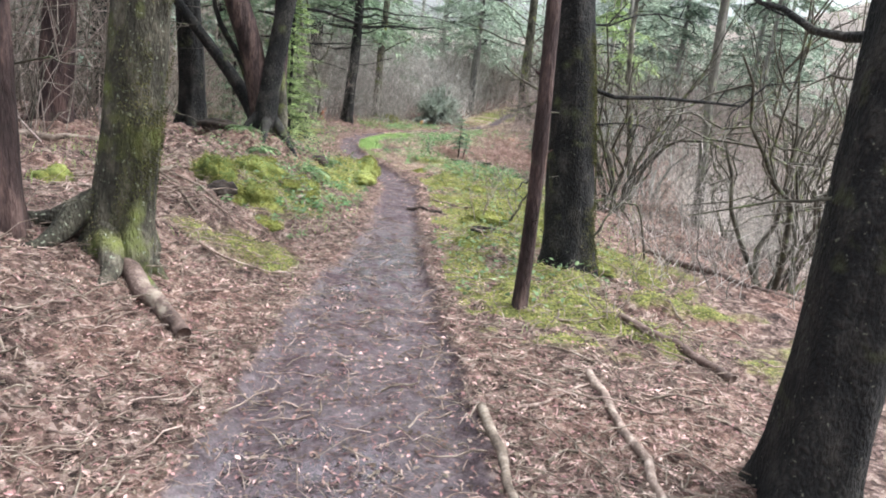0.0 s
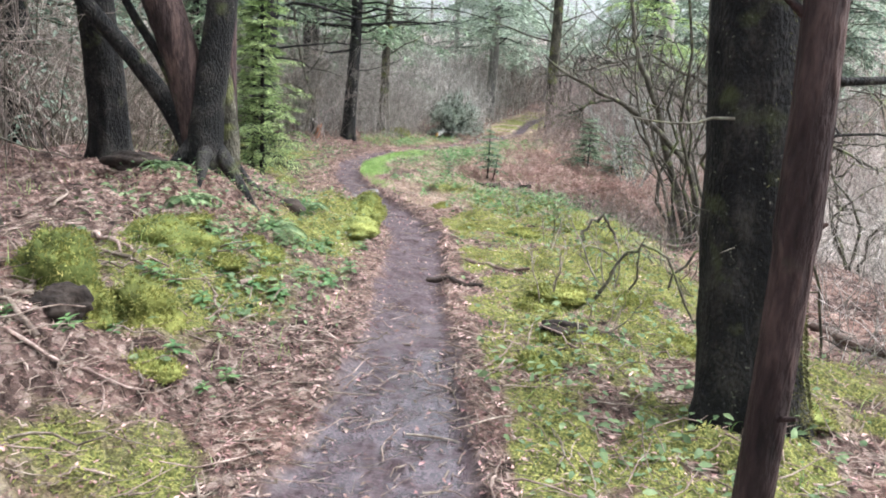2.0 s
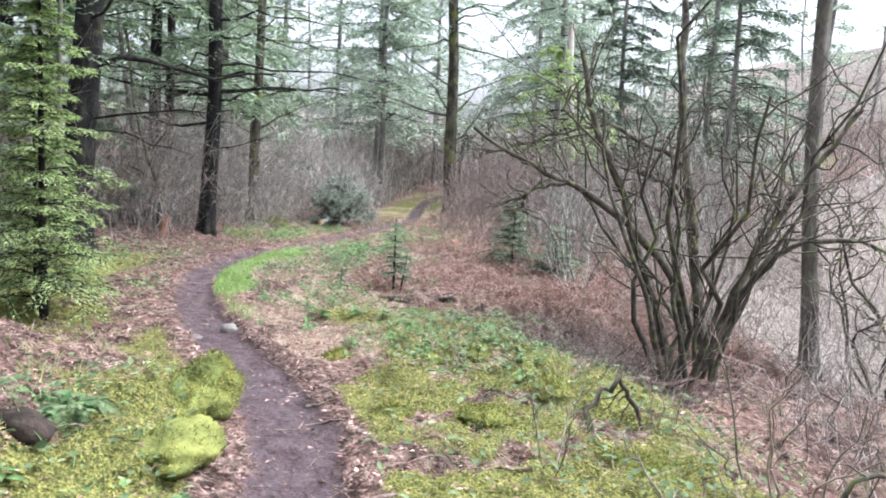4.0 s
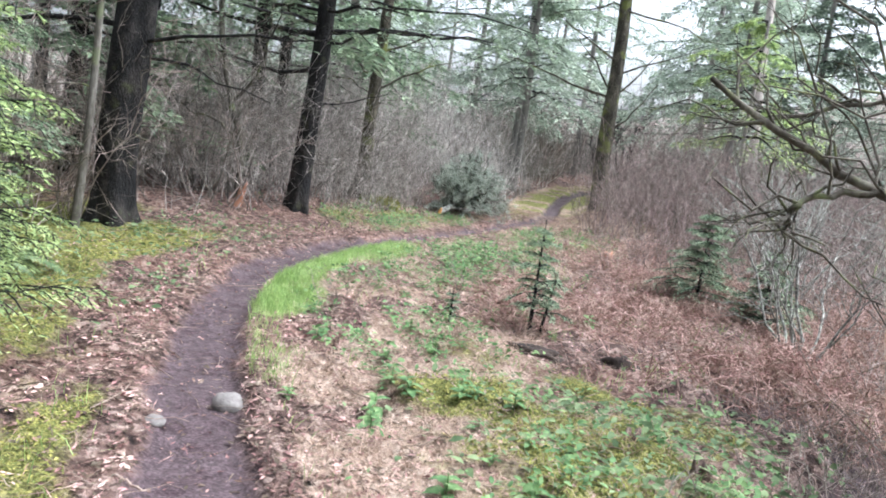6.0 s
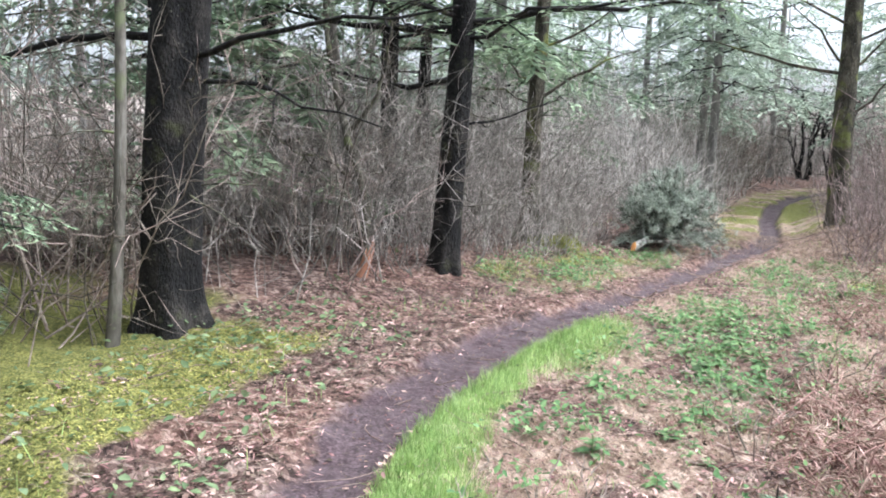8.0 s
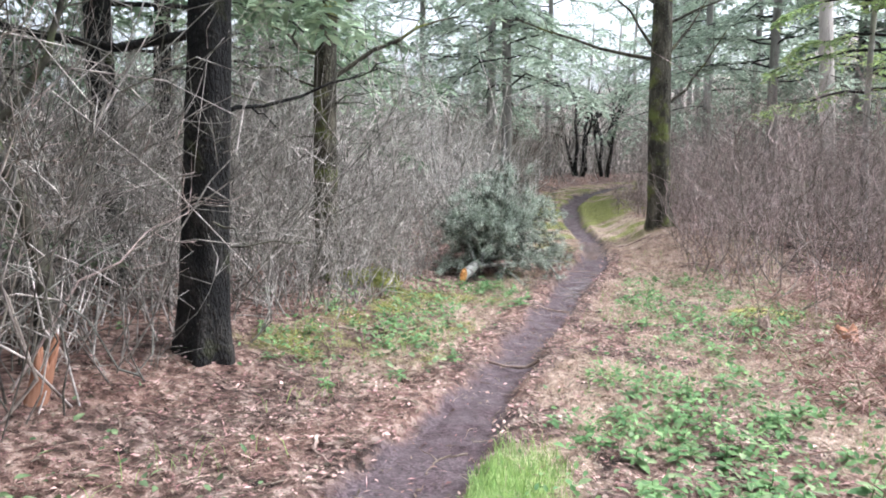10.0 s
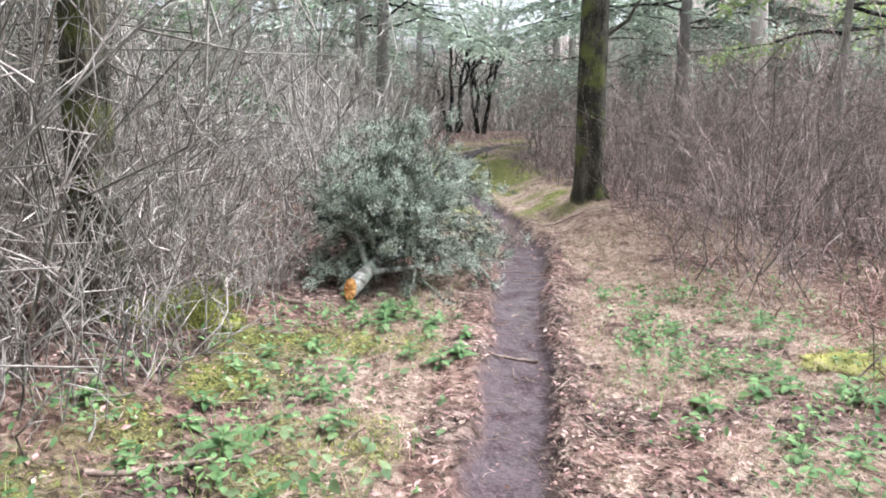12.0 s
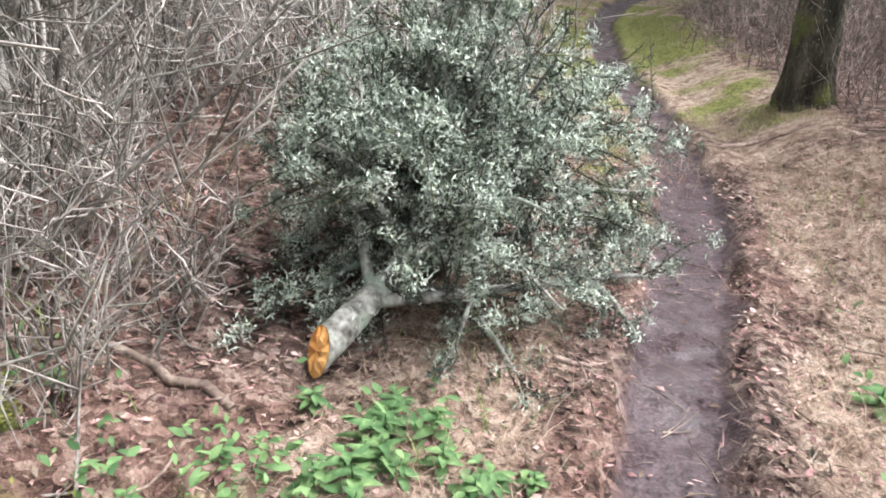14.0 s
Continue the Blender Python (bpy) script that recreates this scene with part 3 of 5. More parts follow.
def tree(name, x, y, r, slope, label, bark=BARK, height=10.0, limbs=(), flare=1.5, crown_at=None, needles=NEEDLE, seed=0, stubs=8, group="", roots=5, sides=20, boughs=16, reach=2.0, sub=4):
    t = thing(name, (x, y, g1(x, y)), label, "tree", group)
    part("trunk", trunk_mesh(x, y, r, slope, height, flare, roots, sides, seed=seed), bark, t)
    for s in limbs:
        path = limb_paths(x, y, slope, [s])
        mb = MB()
        tubes(mb, path, (np.linspace(1, .25, 7) * (s[5] if len(s) > 5 else .028))[None], 6)
        k = rng.uniform(.25, .95, sub)
        p, tt = along(path, np.zeros(sub, int), k)
        d = unit(tt + rng.normal(0, .6, (sub, 3)))
        tubes(mb, bend(p, d, rng.uniform(.25, .6, sub) * s[2] * .5, 4, .1, .3), np.linspace(.009, .002, 5)[None].repeat(sub, 0), 3)
        part("limb", mb, bark, t)
    if stubs:
        mb = MB()
        hs, az = rng.uniform(.6, 3.6, stubs), rng.uniform(0, 360, stubs)
        specs = [(h, a, rng.uniform(.25, .9), rng.uniform(-.15, .3), .1) for h, a in zip(hs, az)]
        tubes(mb, limb_paths(x, y, slope, specs), np.linspace(.011, .003, 7)[None].repeat(stubs, 0), 3)
        tagged(part("dead_twig_fringe", mb, BARK_SHRUB, t), kind="stuff")
    if crown_at:
        wood, green = crown(x, y, slope, crown_at, height - .2, boughs, reach, .1, .026, 15, 15)
        tagged(part("branchwork", wood, bark, t), kind="stuff")
        tagged(part("crown", green, needles, t), kind="stuff")
    return t


# big buttressed tree at the start
def buttress(x, y, r, slope):
    t = thing("old_tree", (x, y, g1(x, y)), "old mossy conifer with thick spreading buttress roots", "tree")
    part("trunk", trunk_mesh(x, y, r, slope, 9, 1.55, 4, 28, seed=3, sink=.2), BARK_MOSSY, t)
    for az, ln_, h in ((250, .7, .36), (205, .6, .4), (150, .55, .3), (110, .45, .22), (310, .5, .3), (75, .38, .22)):
        a = radians(az)
        d = np.array([math.sin(a), math.cos(a)])
        k = np.linspace(0, 1, 9)
        px, py = x + d[0] * (ln_ + .1) * k, y + d[1] * (ln_ + .1) * k
        px += .05 * np.sin(k * 5 + az)
        pz = gz(px, py) + h * (1 - k) ** 2.2 - .04 * k
        mb = MB()
        tubes(mb, np.stack([px, py, pz], -1)[None], (r * (.5 * (1 - k) ** 1.1 + .1) * np.minimum(1, .35 + 2.5 * k))[None], 9)
        part("buttress_root", mb, BARK_MOSSY, t)
    wood, green = crown(x, y, slope, 5, 9, 12, 2.0)
    tagged(part("branchwork", wood, BARK_MOSSY, t), kind="stuff")
    tagged(part("crown", green, NEEDLE, t), kind="stuff")


buttress(-1.03, -4.7, .21, (.09, .06))
tree("conifer", -1.5, -5.15, .12, (.006, .005), "dark reddish conifer trunk beside the old tree", BARK_RED, 9, crown_at=5, seed=11)
tree("conifer", -4.66, -.49, .21, (.03, .02), "stout conifer with red-brown bark", BARK_RED, 11, crown_at=5.5, seed=12, limbs=[(2.2, 100, .9, .3, .2)])
tree("conifer", -3.78, 1.35, .19, (-.04, -.025), "dark conifer trunk in the wood", BARK, 11, crown_at=5, seed=13)
tree("conifer", -2.75, -1.66, .165, (.042, .035), "mossy conifer trunk with yellow-green moss", BARK_MOSSY, 10, crown_at=5.5, seed=14)
tree("conifer", -6.6, 3.6, .22, (-.05, -.03), "leaning dark conifer trunk", BARK, 10, crown_at=5.5, seed=15)
tree("conifer", 2.14, -1.9, .225, (-.14, .02), "dark conifer trunk standing in moss by the path", BARK, 10, flare=1.35, crown_at=5, seed=16, stubs=5,
     limbs=[(1.75, 62, 2.6, .12, -.12, .026), (2.75, 75, 2.6, .25, -.08, .03), (2.3, 58, 1.6, .2, .1, .016), (2.5, 300, 1.2, .1, .1, .018), (1.35, 80, .8, .1, .1, .012)])
tree("conifer", 3.27, -5.72, .215, (.03, .018), "dark conifer trunk spotted with pale lichen", BARK, 10, flare=1.4, crown_at=5.5, seed=17, stubs=4,
     limbs=[(2.1, 330, 1.1, .45, .1, .035)])


def leaning_pole():
    x, y = 1.76, -3.5
    t = thing("dead_pole", (x, y, g1(x, y)), "thin dead trunk with smooth red-brown bark standing upright", "tree trunk")
    z = g1(x, y) - .1
    h = np.array([0, .25, .6, 1.0, 1.3, 1.35, 1.7, 2.2, 2.8, 3.6, 4.6])
    r = np.array([.072, .062, .058, .056, .055, .062, .056, .055, .052, .046, .036])
    p = np.stack([x + .02 * np.sin(h * 1.4) - .018 * h, y + .02 * np.cos(h * 1.9), z + h], -1)
    part("trunk", tubes(MB(), p[None], r[None], 14, True), BARK_RED, t)
    for hh, az in ((1.32, 60), (1.9, 250), (.8, 140)):
        q = bend(np.array([[x - .018 * hh, y, z + hh]]), np.array([[math.sin(radians(az)), math.cos(radians(az)), .4]]), .13, 3, 0, .1)
        part("stub", tubes(MB(), q, np.array([[.02, .014, .01, .006]]), 6, True), BARK_RED, t)


leaning_pole()


def many_stemmed():
    x, y = -2.2, .55
    z = g1(x, y)
    t = thing("many_stemmed_tree", (x, y, z), "old tree with several dark stems on a mossy mound", "tree")
    def stem(pts, r, bark):
        pts = np.array(pts, float)
        pts[:, 2] += z
        k = np.linspace(0, 1, 14)
        s = np.linspace(0, 1, len(pts))
        path = np.stack([np.interp(k, s, pts[:, i]) for i in range(3)], -1)
        path[1:-1] = (path[:-2] + 2 * path[1:-1] + path[2:]) / 4
        path[1:-1] = (path[:-2] + 2 * path[1:-1] + path[2:]) / 4
        part("stem", tubes(MB(), path[None], np.interp(k, np.linspace(0, 1, len(r)), r)[None], 12), bark, t)
        return path
    stem([(-2.2, .5, -.1), (-2.2, .5, .5), (-2.1, .55, 1.1), (-2.02, .6, 1.8), (-1.8, .65, 3.2), (-1.6, .8, 5)], [.19, .15, .135, .125, .11, .06], BARK)
    stem([(-2.25, .6, 0), (-2.33, .55, .6), (-2.45, .45, 1.2), (-2.65, .35, 1.8), (-3.1, .1, 3.2), (-3.3, 0, 5)], [.18, .16, .165, .165, .14, .08], BARK_RED)
    stem([(-2.3, .55, .1), (-2.6, .75, .45), (-3.05, .7, 1.0), (-3.55, .5, 1.6), (-4.2, .3, 2.6), (-4.5, .2, 3.6)], [.13, .1, .08, .07, .05, .025], BARK)
    stem([(-2.15, .75, 0), (-2.2, .85, .8), (-2.2, .9, 1.8), (-2.15, 1.0, 3.4)], [.14, .12, .11, .08], BARK_RED)
    stem([(-2.35, .5, .3), (-2.55, .5, .9), (-2.95, .4, 1.5), (-3.05, .3, 2.6)], [.06, .045, .035, .02], BARK)
    stem([(-2.0, .55, -.05), (-2.02, .62, .3), (-2.08, .66, .8), (-2.1, .7, 1.1)], [.1, .09, .06, .02], BARK_MOSSY)
    for az, ln_ in ((110, .6), (160, .55), (60, .5), (220, .5)):
        a = radians(az)
        k = np.linspace(0, 1, 8)
        px, py = x + math.sin(a) * (.05 + ln_ * k), y + math.cos(a) * (.05 + ln_ * k)
        part("root", tubes(MB(), np.stack([px, py, gz(px, py) + .3 * (1 - k) ** 2 - .02], -1)[None], ((.075 * (1 - k) + .02) * np.minimum(1, .5 + 2 * k))[None], 10), BARK, t)
    wood, green = crown(x, y, (0, 0), 3.4, 5.4, 10, 1.6)
    tagged(part("branchwork", wood, BARK, t), kind="stuff")
    tagged(part("crown", green, NEEDLE, t), kind="stuff")


many_stemmed()

# trees round the bend and along the far trail
LIMB_A = [(2.55, 270, 2.6, .05, .06, .05), (2.6, 80, 2.4, .12, .03, .045), (2.05, 262, 2.7, -.12, -.16, .034), (2.9, 120, 2.0, .05, .1, .03), (1.5, 70, 1.2, .3, .1, .018)]
tree("conifer", -5.18, 8.1, .21, (.035, .03), "dark ridged conifer trunk behind bare brush", BARK, 10, LIMB_A[:3] + [(1.9, 95, 2.0, .05, .1, .025), (1.75, 88, 1.5, .0, .1, .02)], crown_at=3.2, seed=31, needles=NEEDLE, boughs=30, reach=2.8)
tree("conifer", -4.46, 11.4, .15, (.018, .01), "dark conifer with long bare horizontal limbs", BARK, 10, LIMB_A, crown_at=2.6, seed=32, needles=NEEDLE, flare=1.4, boughs=48, reach=3.4)
tree("conifer", -4.42, 14.2, .12, (.015, .004), "slender conifer with forked bare limbs", BARK_MOSSY, 9,
     [(2.0, 65, 1.6, .5, -.1, .03), (2.25, 300, 1.3, .45, -.1, .025), (1.9, 285, 1.0, .25, .05, .016), (2.7, 90, 1.5, .5, 0, .02), (1.4, 310, .7, .1, .1, .012)], crown_at=3.9, seed=33, needles=NEEDLE, boughs=30, reach=2.6)
tree("conifer", -.12, 19.65, .185, (-.03, .006), "tall conifer with upswept bare limbs beside the path", BARK_MOSSY, 11,
     [(1.95, 95, 1.6, .75, -.12, .032), (2.75, 270, 2.8, .12, -.1, .035), (2.8, 60, 1.5, .8, -.1, .032), (2.85, 285, 1.5, .9, -.1, .03), (3.3, 100, 2.0, .5, 0, .028), (1.4, 100, .4, .2, 0, .01), (3.6, 270, 2.1, .5, 0, .028)],
     crown_at=4.8, seed=34, needles=NEEDLE, boughs=34, reach=3.0)
tree("slender_tree", 4.75, 6.9, .11, (-.05, .02), "slender bare trunk on the slope", BARK_GREY, 8, [(2.2, 90, 1.2, .5, 0, .02), (3.0, 270, 1.3, .5, 0, .02)], crown_at=None, seed=35)
tree("slender_tree", -5.3, 7.6, .045, (.04, .04), "thin grey understorey stem", BARK_GREY, 5, seed=36, stubs=10, flare=1.2, sides=8)
tree("slender_tree", -5.7, 11.6, .06, (-.16, .05), "thin grey understorey stem", BARK_GREY, 6, [(1.6, 300, .9, .9, 0, .02)], seed=37, stubs=10, flare=1.2, sides=8)


def crooked_tree():
    x, y = -5.07, 10.6
    t = thing("crooked_tree", (x, y, g1(x, y)), "thin crooked dark tree leaning among bare brush", "tree")
    for pts, r0, r1 in (([(-5.06, 10.6, -.2), (-5.05, 10.6, .5), (-5.07, 10.6, .95), (-5.28, 10.6, 1.52), (-5.44, 10.6, 1.98), (-5.51, 10.6, 2.46), (-5.7, 10.7, 3.6)], .055, .025),
                        ([(-5.28, 10.6, 1.5), (-5.0, 10.65, 1.8), (-4.85, 10.7, 2.3), (-4.9, 10.8, 2.9)], .025, .01),
                        ([(-5.1, 10.6, 1.0), (-5.5, 10.5, 1.25), (-5.9, 10.5, 1.3), (-6.3, 10.4, 1.7)], .022, .008)):
        pts = np.array(pts)
        k, q = np.linspace(0, 1, 14), np.linspace(0, 1, len(pts))
        path = np.stack([np.interp(k, q, pts[:, i]) for i in range(3)], -1)
        path[1:-1] = (path[:-2] + 2 * path[1:-1] + path[2:]) / 4 + rng.normal(0, .012, (12, 3))
        mb = tubes(MB(), path[None], np.linspace(r0, r1, 14)[None], 8)
        p, d = along(path[None], np.zeros(9, int), rng.uniform(.3, 1, 9))
        tubes(mb, bend(p, unit(d + rng.normal(0, .8, (9, 3))), rng.uniform(.2, .7, 9), 5, 0, .45), np.linspace(.009, .002, 6)[None].repeat(9, 0), 4)
        part("stem", mb, BARK_SHRUB, t)


crooked_tree()


def moss_fringe(x, y, r, slope, sink, seed, az, spread, n, top):
    """Ragged moss fronds hanging on a trunk's side."""
    q = np.random.default_rng(seed)
    a, h = q.normal(az, spread, n), top * q.random(n) ** 1.3
    keep = fnoise(a * 2.2, h * 2.5, seed) > .46
    a, h = a[keep], h[keep]
    rr = r * (1 - .045 * h) * 1.03 + .25 * r * np.exp(-h / .2)
    p = np.stack([x + slope[0] * (h + sink) + .03 * np.sin(h * 1.1) + rr * np.cos(a), y + slope[1] * (h + sink) + rr * np.sin(a), g1(x, y) + h], -1)
    d = np.stack([np.cos(a), np.sin(a), -.8 + 0 * a], -1) + q.normal(0, .5, (len(a), 3))
    return slips(MB(), p, d, rand_dirs(len(a)), q.uniform(.01, .026, len(a)), .006)


for ob in [o for o in bpy.data.objects if o.name.split(".")[0] in ("conifer", "old_tree") and o.parent is None]:
    for x, y, r, slope, sink, az, spread, n, top in ((-1.03, -4.7, .21, (.09, .06), .2, -.3, .7, 12000, 2.4), (-2.75, -1.66, .165, (.042, .035), .12, -.2, .6, 8000, 2.4),
                                                    (2.14, -1.9, .225, (-.14, .02), .12, -.2, .35, 8000, 2.2)):
        if abs(ob.location.x - x) < .01 and abs(ob.location.y - y) < .01:
            tagged(part("moss_fringe", moss_fringe(x, y, r, slope, sink, int(n / 100), az, spread, n, top), MOSS_OLD, ob, "ragged olive moss"), kind="stuff")


def snag(x, y):
    t = thing("snag", (x, y, g1(x, y)), "pale barkless dead trunk above the thicket", "dead tree")
    part("trunk", trunk_mesh(x, y, .17, (-.055, .03), 6.5, 1.3, 4, 14, .6, seed=41), BARK_PALE, t)
    specs = [(h, a, .5, .3, 0) for h, a in ((2.6, 200), (3.4, 40), (4.1, 280), (5, 120))]
    for s in specs:
        part("broken_limb", tubes(MB(), limb_paths(x, y, (-.055, .03), [s]), np.linspace(.025, .008, 7)[None], 5), BARK_PALE, t)


snag(3.9, 23.0)


# ---- young conifers ----
def young_fir(name, x, y, h, rad, needles, label, tiers=9, leaf=.06, width=.014, twigs=9, per=10, start=.12, boughs=6, slope=(0, 0)):
    z = g1(x, y)
    t = thing(name, (x, y, z), label, "young conifer")
    k = np.linspace(0, 1, 6)
    part("stem", tubes(MB(), np.stack([x + slope[0] * h * k, y + slope[1] * h * k, z - .05 + (h + .05) * k], -1)[None], (np.linspace(1, .15, 6) * (.012 + .008 * h))[None], 7), BARK, t)
    wood, green = MB(), MB()
    specs = []
    for i in range(tiers):
        f = start + (1 - start) * i / tiers
        for b in range(boughs):
            specs.append((h * (f + rng.uniform(-.02, .02)), 360 * b / boughs + 40 * i + rng.uniform(-20, 20), max(.05, rad * (1 - f * .9) * rng.uniform(.45, 1.25)), .35, .25))
    p0 = np.array([(x + slope[0] * s[0], y + slope[1] * s[0], z + s[0]) for s in specs])
    d = np.array([(math.sin(radians(s[1])), math.cos(radians(s[1])), s[3]) for s in specs])
    paths = bend(p0, d, np.array([s[2] for s in specs]), 4, .3, .12)
    tubes(wood, paths, np.linspace(.006, .002, 5)[None].repeat(len(paths), 0), 3)
    spray(wood, green, paths, leaf, width, twigs, per, .5)
    tagged(part("branchwork", wood, BARK, t), kind="stuff")
    tagged(part("foliage", green, needles, t), kind="stuff")
    return t


young_fir("young_fir", -.52, 7.27, .98, .42, NEEDLE, "small spindly young fir among straw grass", 7, .055, .011, 7, 10, .25, 4)
young_fir("young_fir", -.44, 7.36, .55, .25, NEEDLE, "small spindly young fir among straw grass", 4, .05, .012, 5, 8, .3, 4, (.15, .1))
young_fir("young_fir", -1.15, 6.9, .3, .12, NEEDLE, "tiny fir seedling among straw grass", 4, .04, .01, 4, 7, .2, 4)
young_fir("young_fir", 1.2, 10.2, 1.15, .75, NEEDLE, "bushy young fir at the edge of the thicket", 9, .075, .013, 9, 10)
young_fir("young_fir", 1.9, 9.9, .95, .65, NEEDLE, "bushy young fir at the edge of the thicket", 8, .075, .013, 8, 10)
young_fir("young_hemlock", -3.25, 3.95, 3.6, .85, NEEDLE_PALE, "light green airy young hemlock behind the mossy mound", 27, .055, .012, 12, 12, .06, 6)
young_fir("young_hemlock", -3.7, 4.6, 2.6, .65, NEEDLE_PALE, "light green airy young hemlock behind the mossy mound", 20, .055, .012, 11, 11, .08, 6)
young_fir("young_fir", -5.5, 6.3, 4.2, 1.15, NEEDLE, "dense bright green fir with low boughs", 22, .07, .015, 14, 13, .05, 6)


# ---- low hemlock boughs over the far trail ----
def hemlock(x, y, h, z0, reach, n, needles, label, r=.14, leaf=.23, width=.075):
    t = thing("hemlock", (x, y, g1(x, y)), label, "tree", "hemlocks along the trail")
    # Trunks beyond y 18 take the bark colour paled for haze.
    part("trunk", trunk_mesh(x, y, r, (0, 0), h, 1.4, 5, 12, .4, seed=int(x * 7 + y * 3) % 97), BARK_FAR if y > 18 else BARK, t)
    wood, green = crown(x, y, (0, 0), z0, h - .3, int(n * 1.15), reach, leaf, width, 15, 11, .3)
    tagged(part("branchwork", wood, BARK, t), kind="stuff")
    tagged(part("crown", green, needles, t), kind="stuff")


HL = "hemlock with drooping green boughs"
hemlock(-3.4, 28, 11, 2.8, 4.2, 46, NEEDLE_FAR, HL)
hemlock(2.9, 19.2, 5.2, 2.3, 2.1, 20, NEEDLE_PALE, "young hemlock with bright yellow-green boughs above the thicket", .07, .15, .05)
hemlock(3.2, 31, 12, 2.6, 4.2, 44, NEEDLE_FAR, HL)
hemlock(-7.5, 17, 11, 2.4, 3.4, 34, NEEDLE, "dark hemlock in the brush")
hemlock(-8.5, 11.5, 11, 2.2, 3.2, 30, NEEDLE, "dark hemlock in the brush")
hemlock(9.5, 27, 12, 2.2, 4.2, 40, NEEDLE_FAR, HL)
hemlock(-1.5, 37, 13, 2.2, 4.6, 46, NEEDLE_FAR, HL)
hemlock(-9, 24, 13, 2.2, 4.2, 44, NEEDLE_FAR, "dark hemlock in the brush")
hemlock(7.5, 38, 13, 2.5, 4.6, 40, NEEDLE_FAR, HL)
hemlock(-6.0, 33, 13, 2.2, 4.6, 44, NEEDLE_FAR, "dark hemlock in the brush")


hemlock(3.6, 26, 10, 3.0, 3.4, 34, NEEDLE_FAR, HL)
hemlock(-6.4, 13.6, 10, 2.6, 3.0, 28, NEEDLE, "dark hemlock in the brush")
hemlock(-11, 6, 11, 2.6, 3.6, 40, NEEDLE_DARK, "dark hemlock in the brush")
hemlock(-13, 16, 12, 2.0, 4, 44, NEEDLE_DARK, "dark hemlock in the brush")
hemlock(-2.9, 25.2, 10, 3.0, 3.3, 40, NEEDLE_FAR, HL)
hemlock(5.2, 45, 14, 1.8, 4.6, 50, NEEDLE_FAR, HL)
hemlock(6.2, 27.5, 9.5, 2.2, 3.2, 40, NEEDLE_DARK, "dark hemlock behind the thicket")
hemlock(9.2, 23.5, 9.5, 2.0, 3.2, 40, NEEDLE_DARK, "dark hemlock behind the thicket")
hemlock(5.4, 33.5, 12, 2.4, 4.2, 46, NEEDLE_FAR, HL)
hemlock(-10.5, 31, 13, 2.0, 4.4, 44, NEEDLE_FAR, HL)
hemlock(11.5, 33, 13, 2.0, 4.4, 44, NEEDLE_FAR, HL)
hemlock(-7.6, 10.4, 9, 1.0, 2.2, 30, NEEDLE, "dark hemlock with boughs down to the brush")
hemlock(-9.0, 14.2, 11, .9, 2.8, 34, NEEDLE, "dark hemlock with boughs down to the brush")
hemlock(-6.6, 18.6, 10, 1.2, 2.6, 34, NEEDLE, "dark hemlock with boughs down to the brush")
hemlock(-9.5, 1.5, 11, 3.0, 3.4, 40, NEEDLE_DARK, "dark hemlock in the brush")

# ---- bare shrubs ----
def shrub(x, y, h, stems, spread, mat, label, name="bare_shrub", r=.016, lean=(0, 0), subs=7, foot=.22, fine=3, wob=.22):
    z = g1(x, y)
    t = thing(name, (x, y, z), label, "shrub")
    a = rng.uniform(0, 2 * math.pi, stems)
    o = foot * np.sqrt(rng.random(stems))
    p0 = np.stack([x + o * np.cos(a), y + o * np.sin(a), np.full(stems, z - .08)], -1)
    p0[:, 2] = gz(p0[:, 0], p0[:, 1]) - .06
    tilt = spread * rng.uniform(.15, 1, stems)
    d = np.stack([np.cos(a) * tilt + lean[0], np.sin(a) * tilt + lean[1], np.ones(stems)], -1)
    hh = h * rng.uniform(.6, 1.1, stems)
    paths = bend(p0, d, hh, 7, .08, wob)
    for i in range(stems):
        part("stem", tubes(MB(), paths[i:i + 1], (np.linspace(1, .3, 8) * r * rng.uniform(.6, 1.3))[None], 6), mat, t)
    n = stems * subs
    w = np.repeat(np.arange(stems), subs)
    p, tt = along(paths, w, rng.uniform(.3, .98, n))
    sub = bend(p, unit(tt + rng.normal(0, .55, (n, 3))), rng.uniform(.15, .38, n) * h, 5, -.05, .42)
    mb = tubes(MB(), sub, np.linspace(.4, .12, 6)[None].repeat(n, 0) * r, 4)
    m = n * fine
    w2 = np.repeat(np.arange(n), fine)
    p2, t2 = along(sub, w2, rng.uniform(.2, 1, m))
    tubes(mb, bend(p2, unit(t2 + rng.normal(0, .6, (m, 3))), rng.uniform(.06, .2, m) * h, 3, 0, .25), np.linspace(.0035, .0012, 4)[None].repeat(m, 0), 3)
    tagged(part("brushwood", mb, mat, t), kind="stuff")
    return t


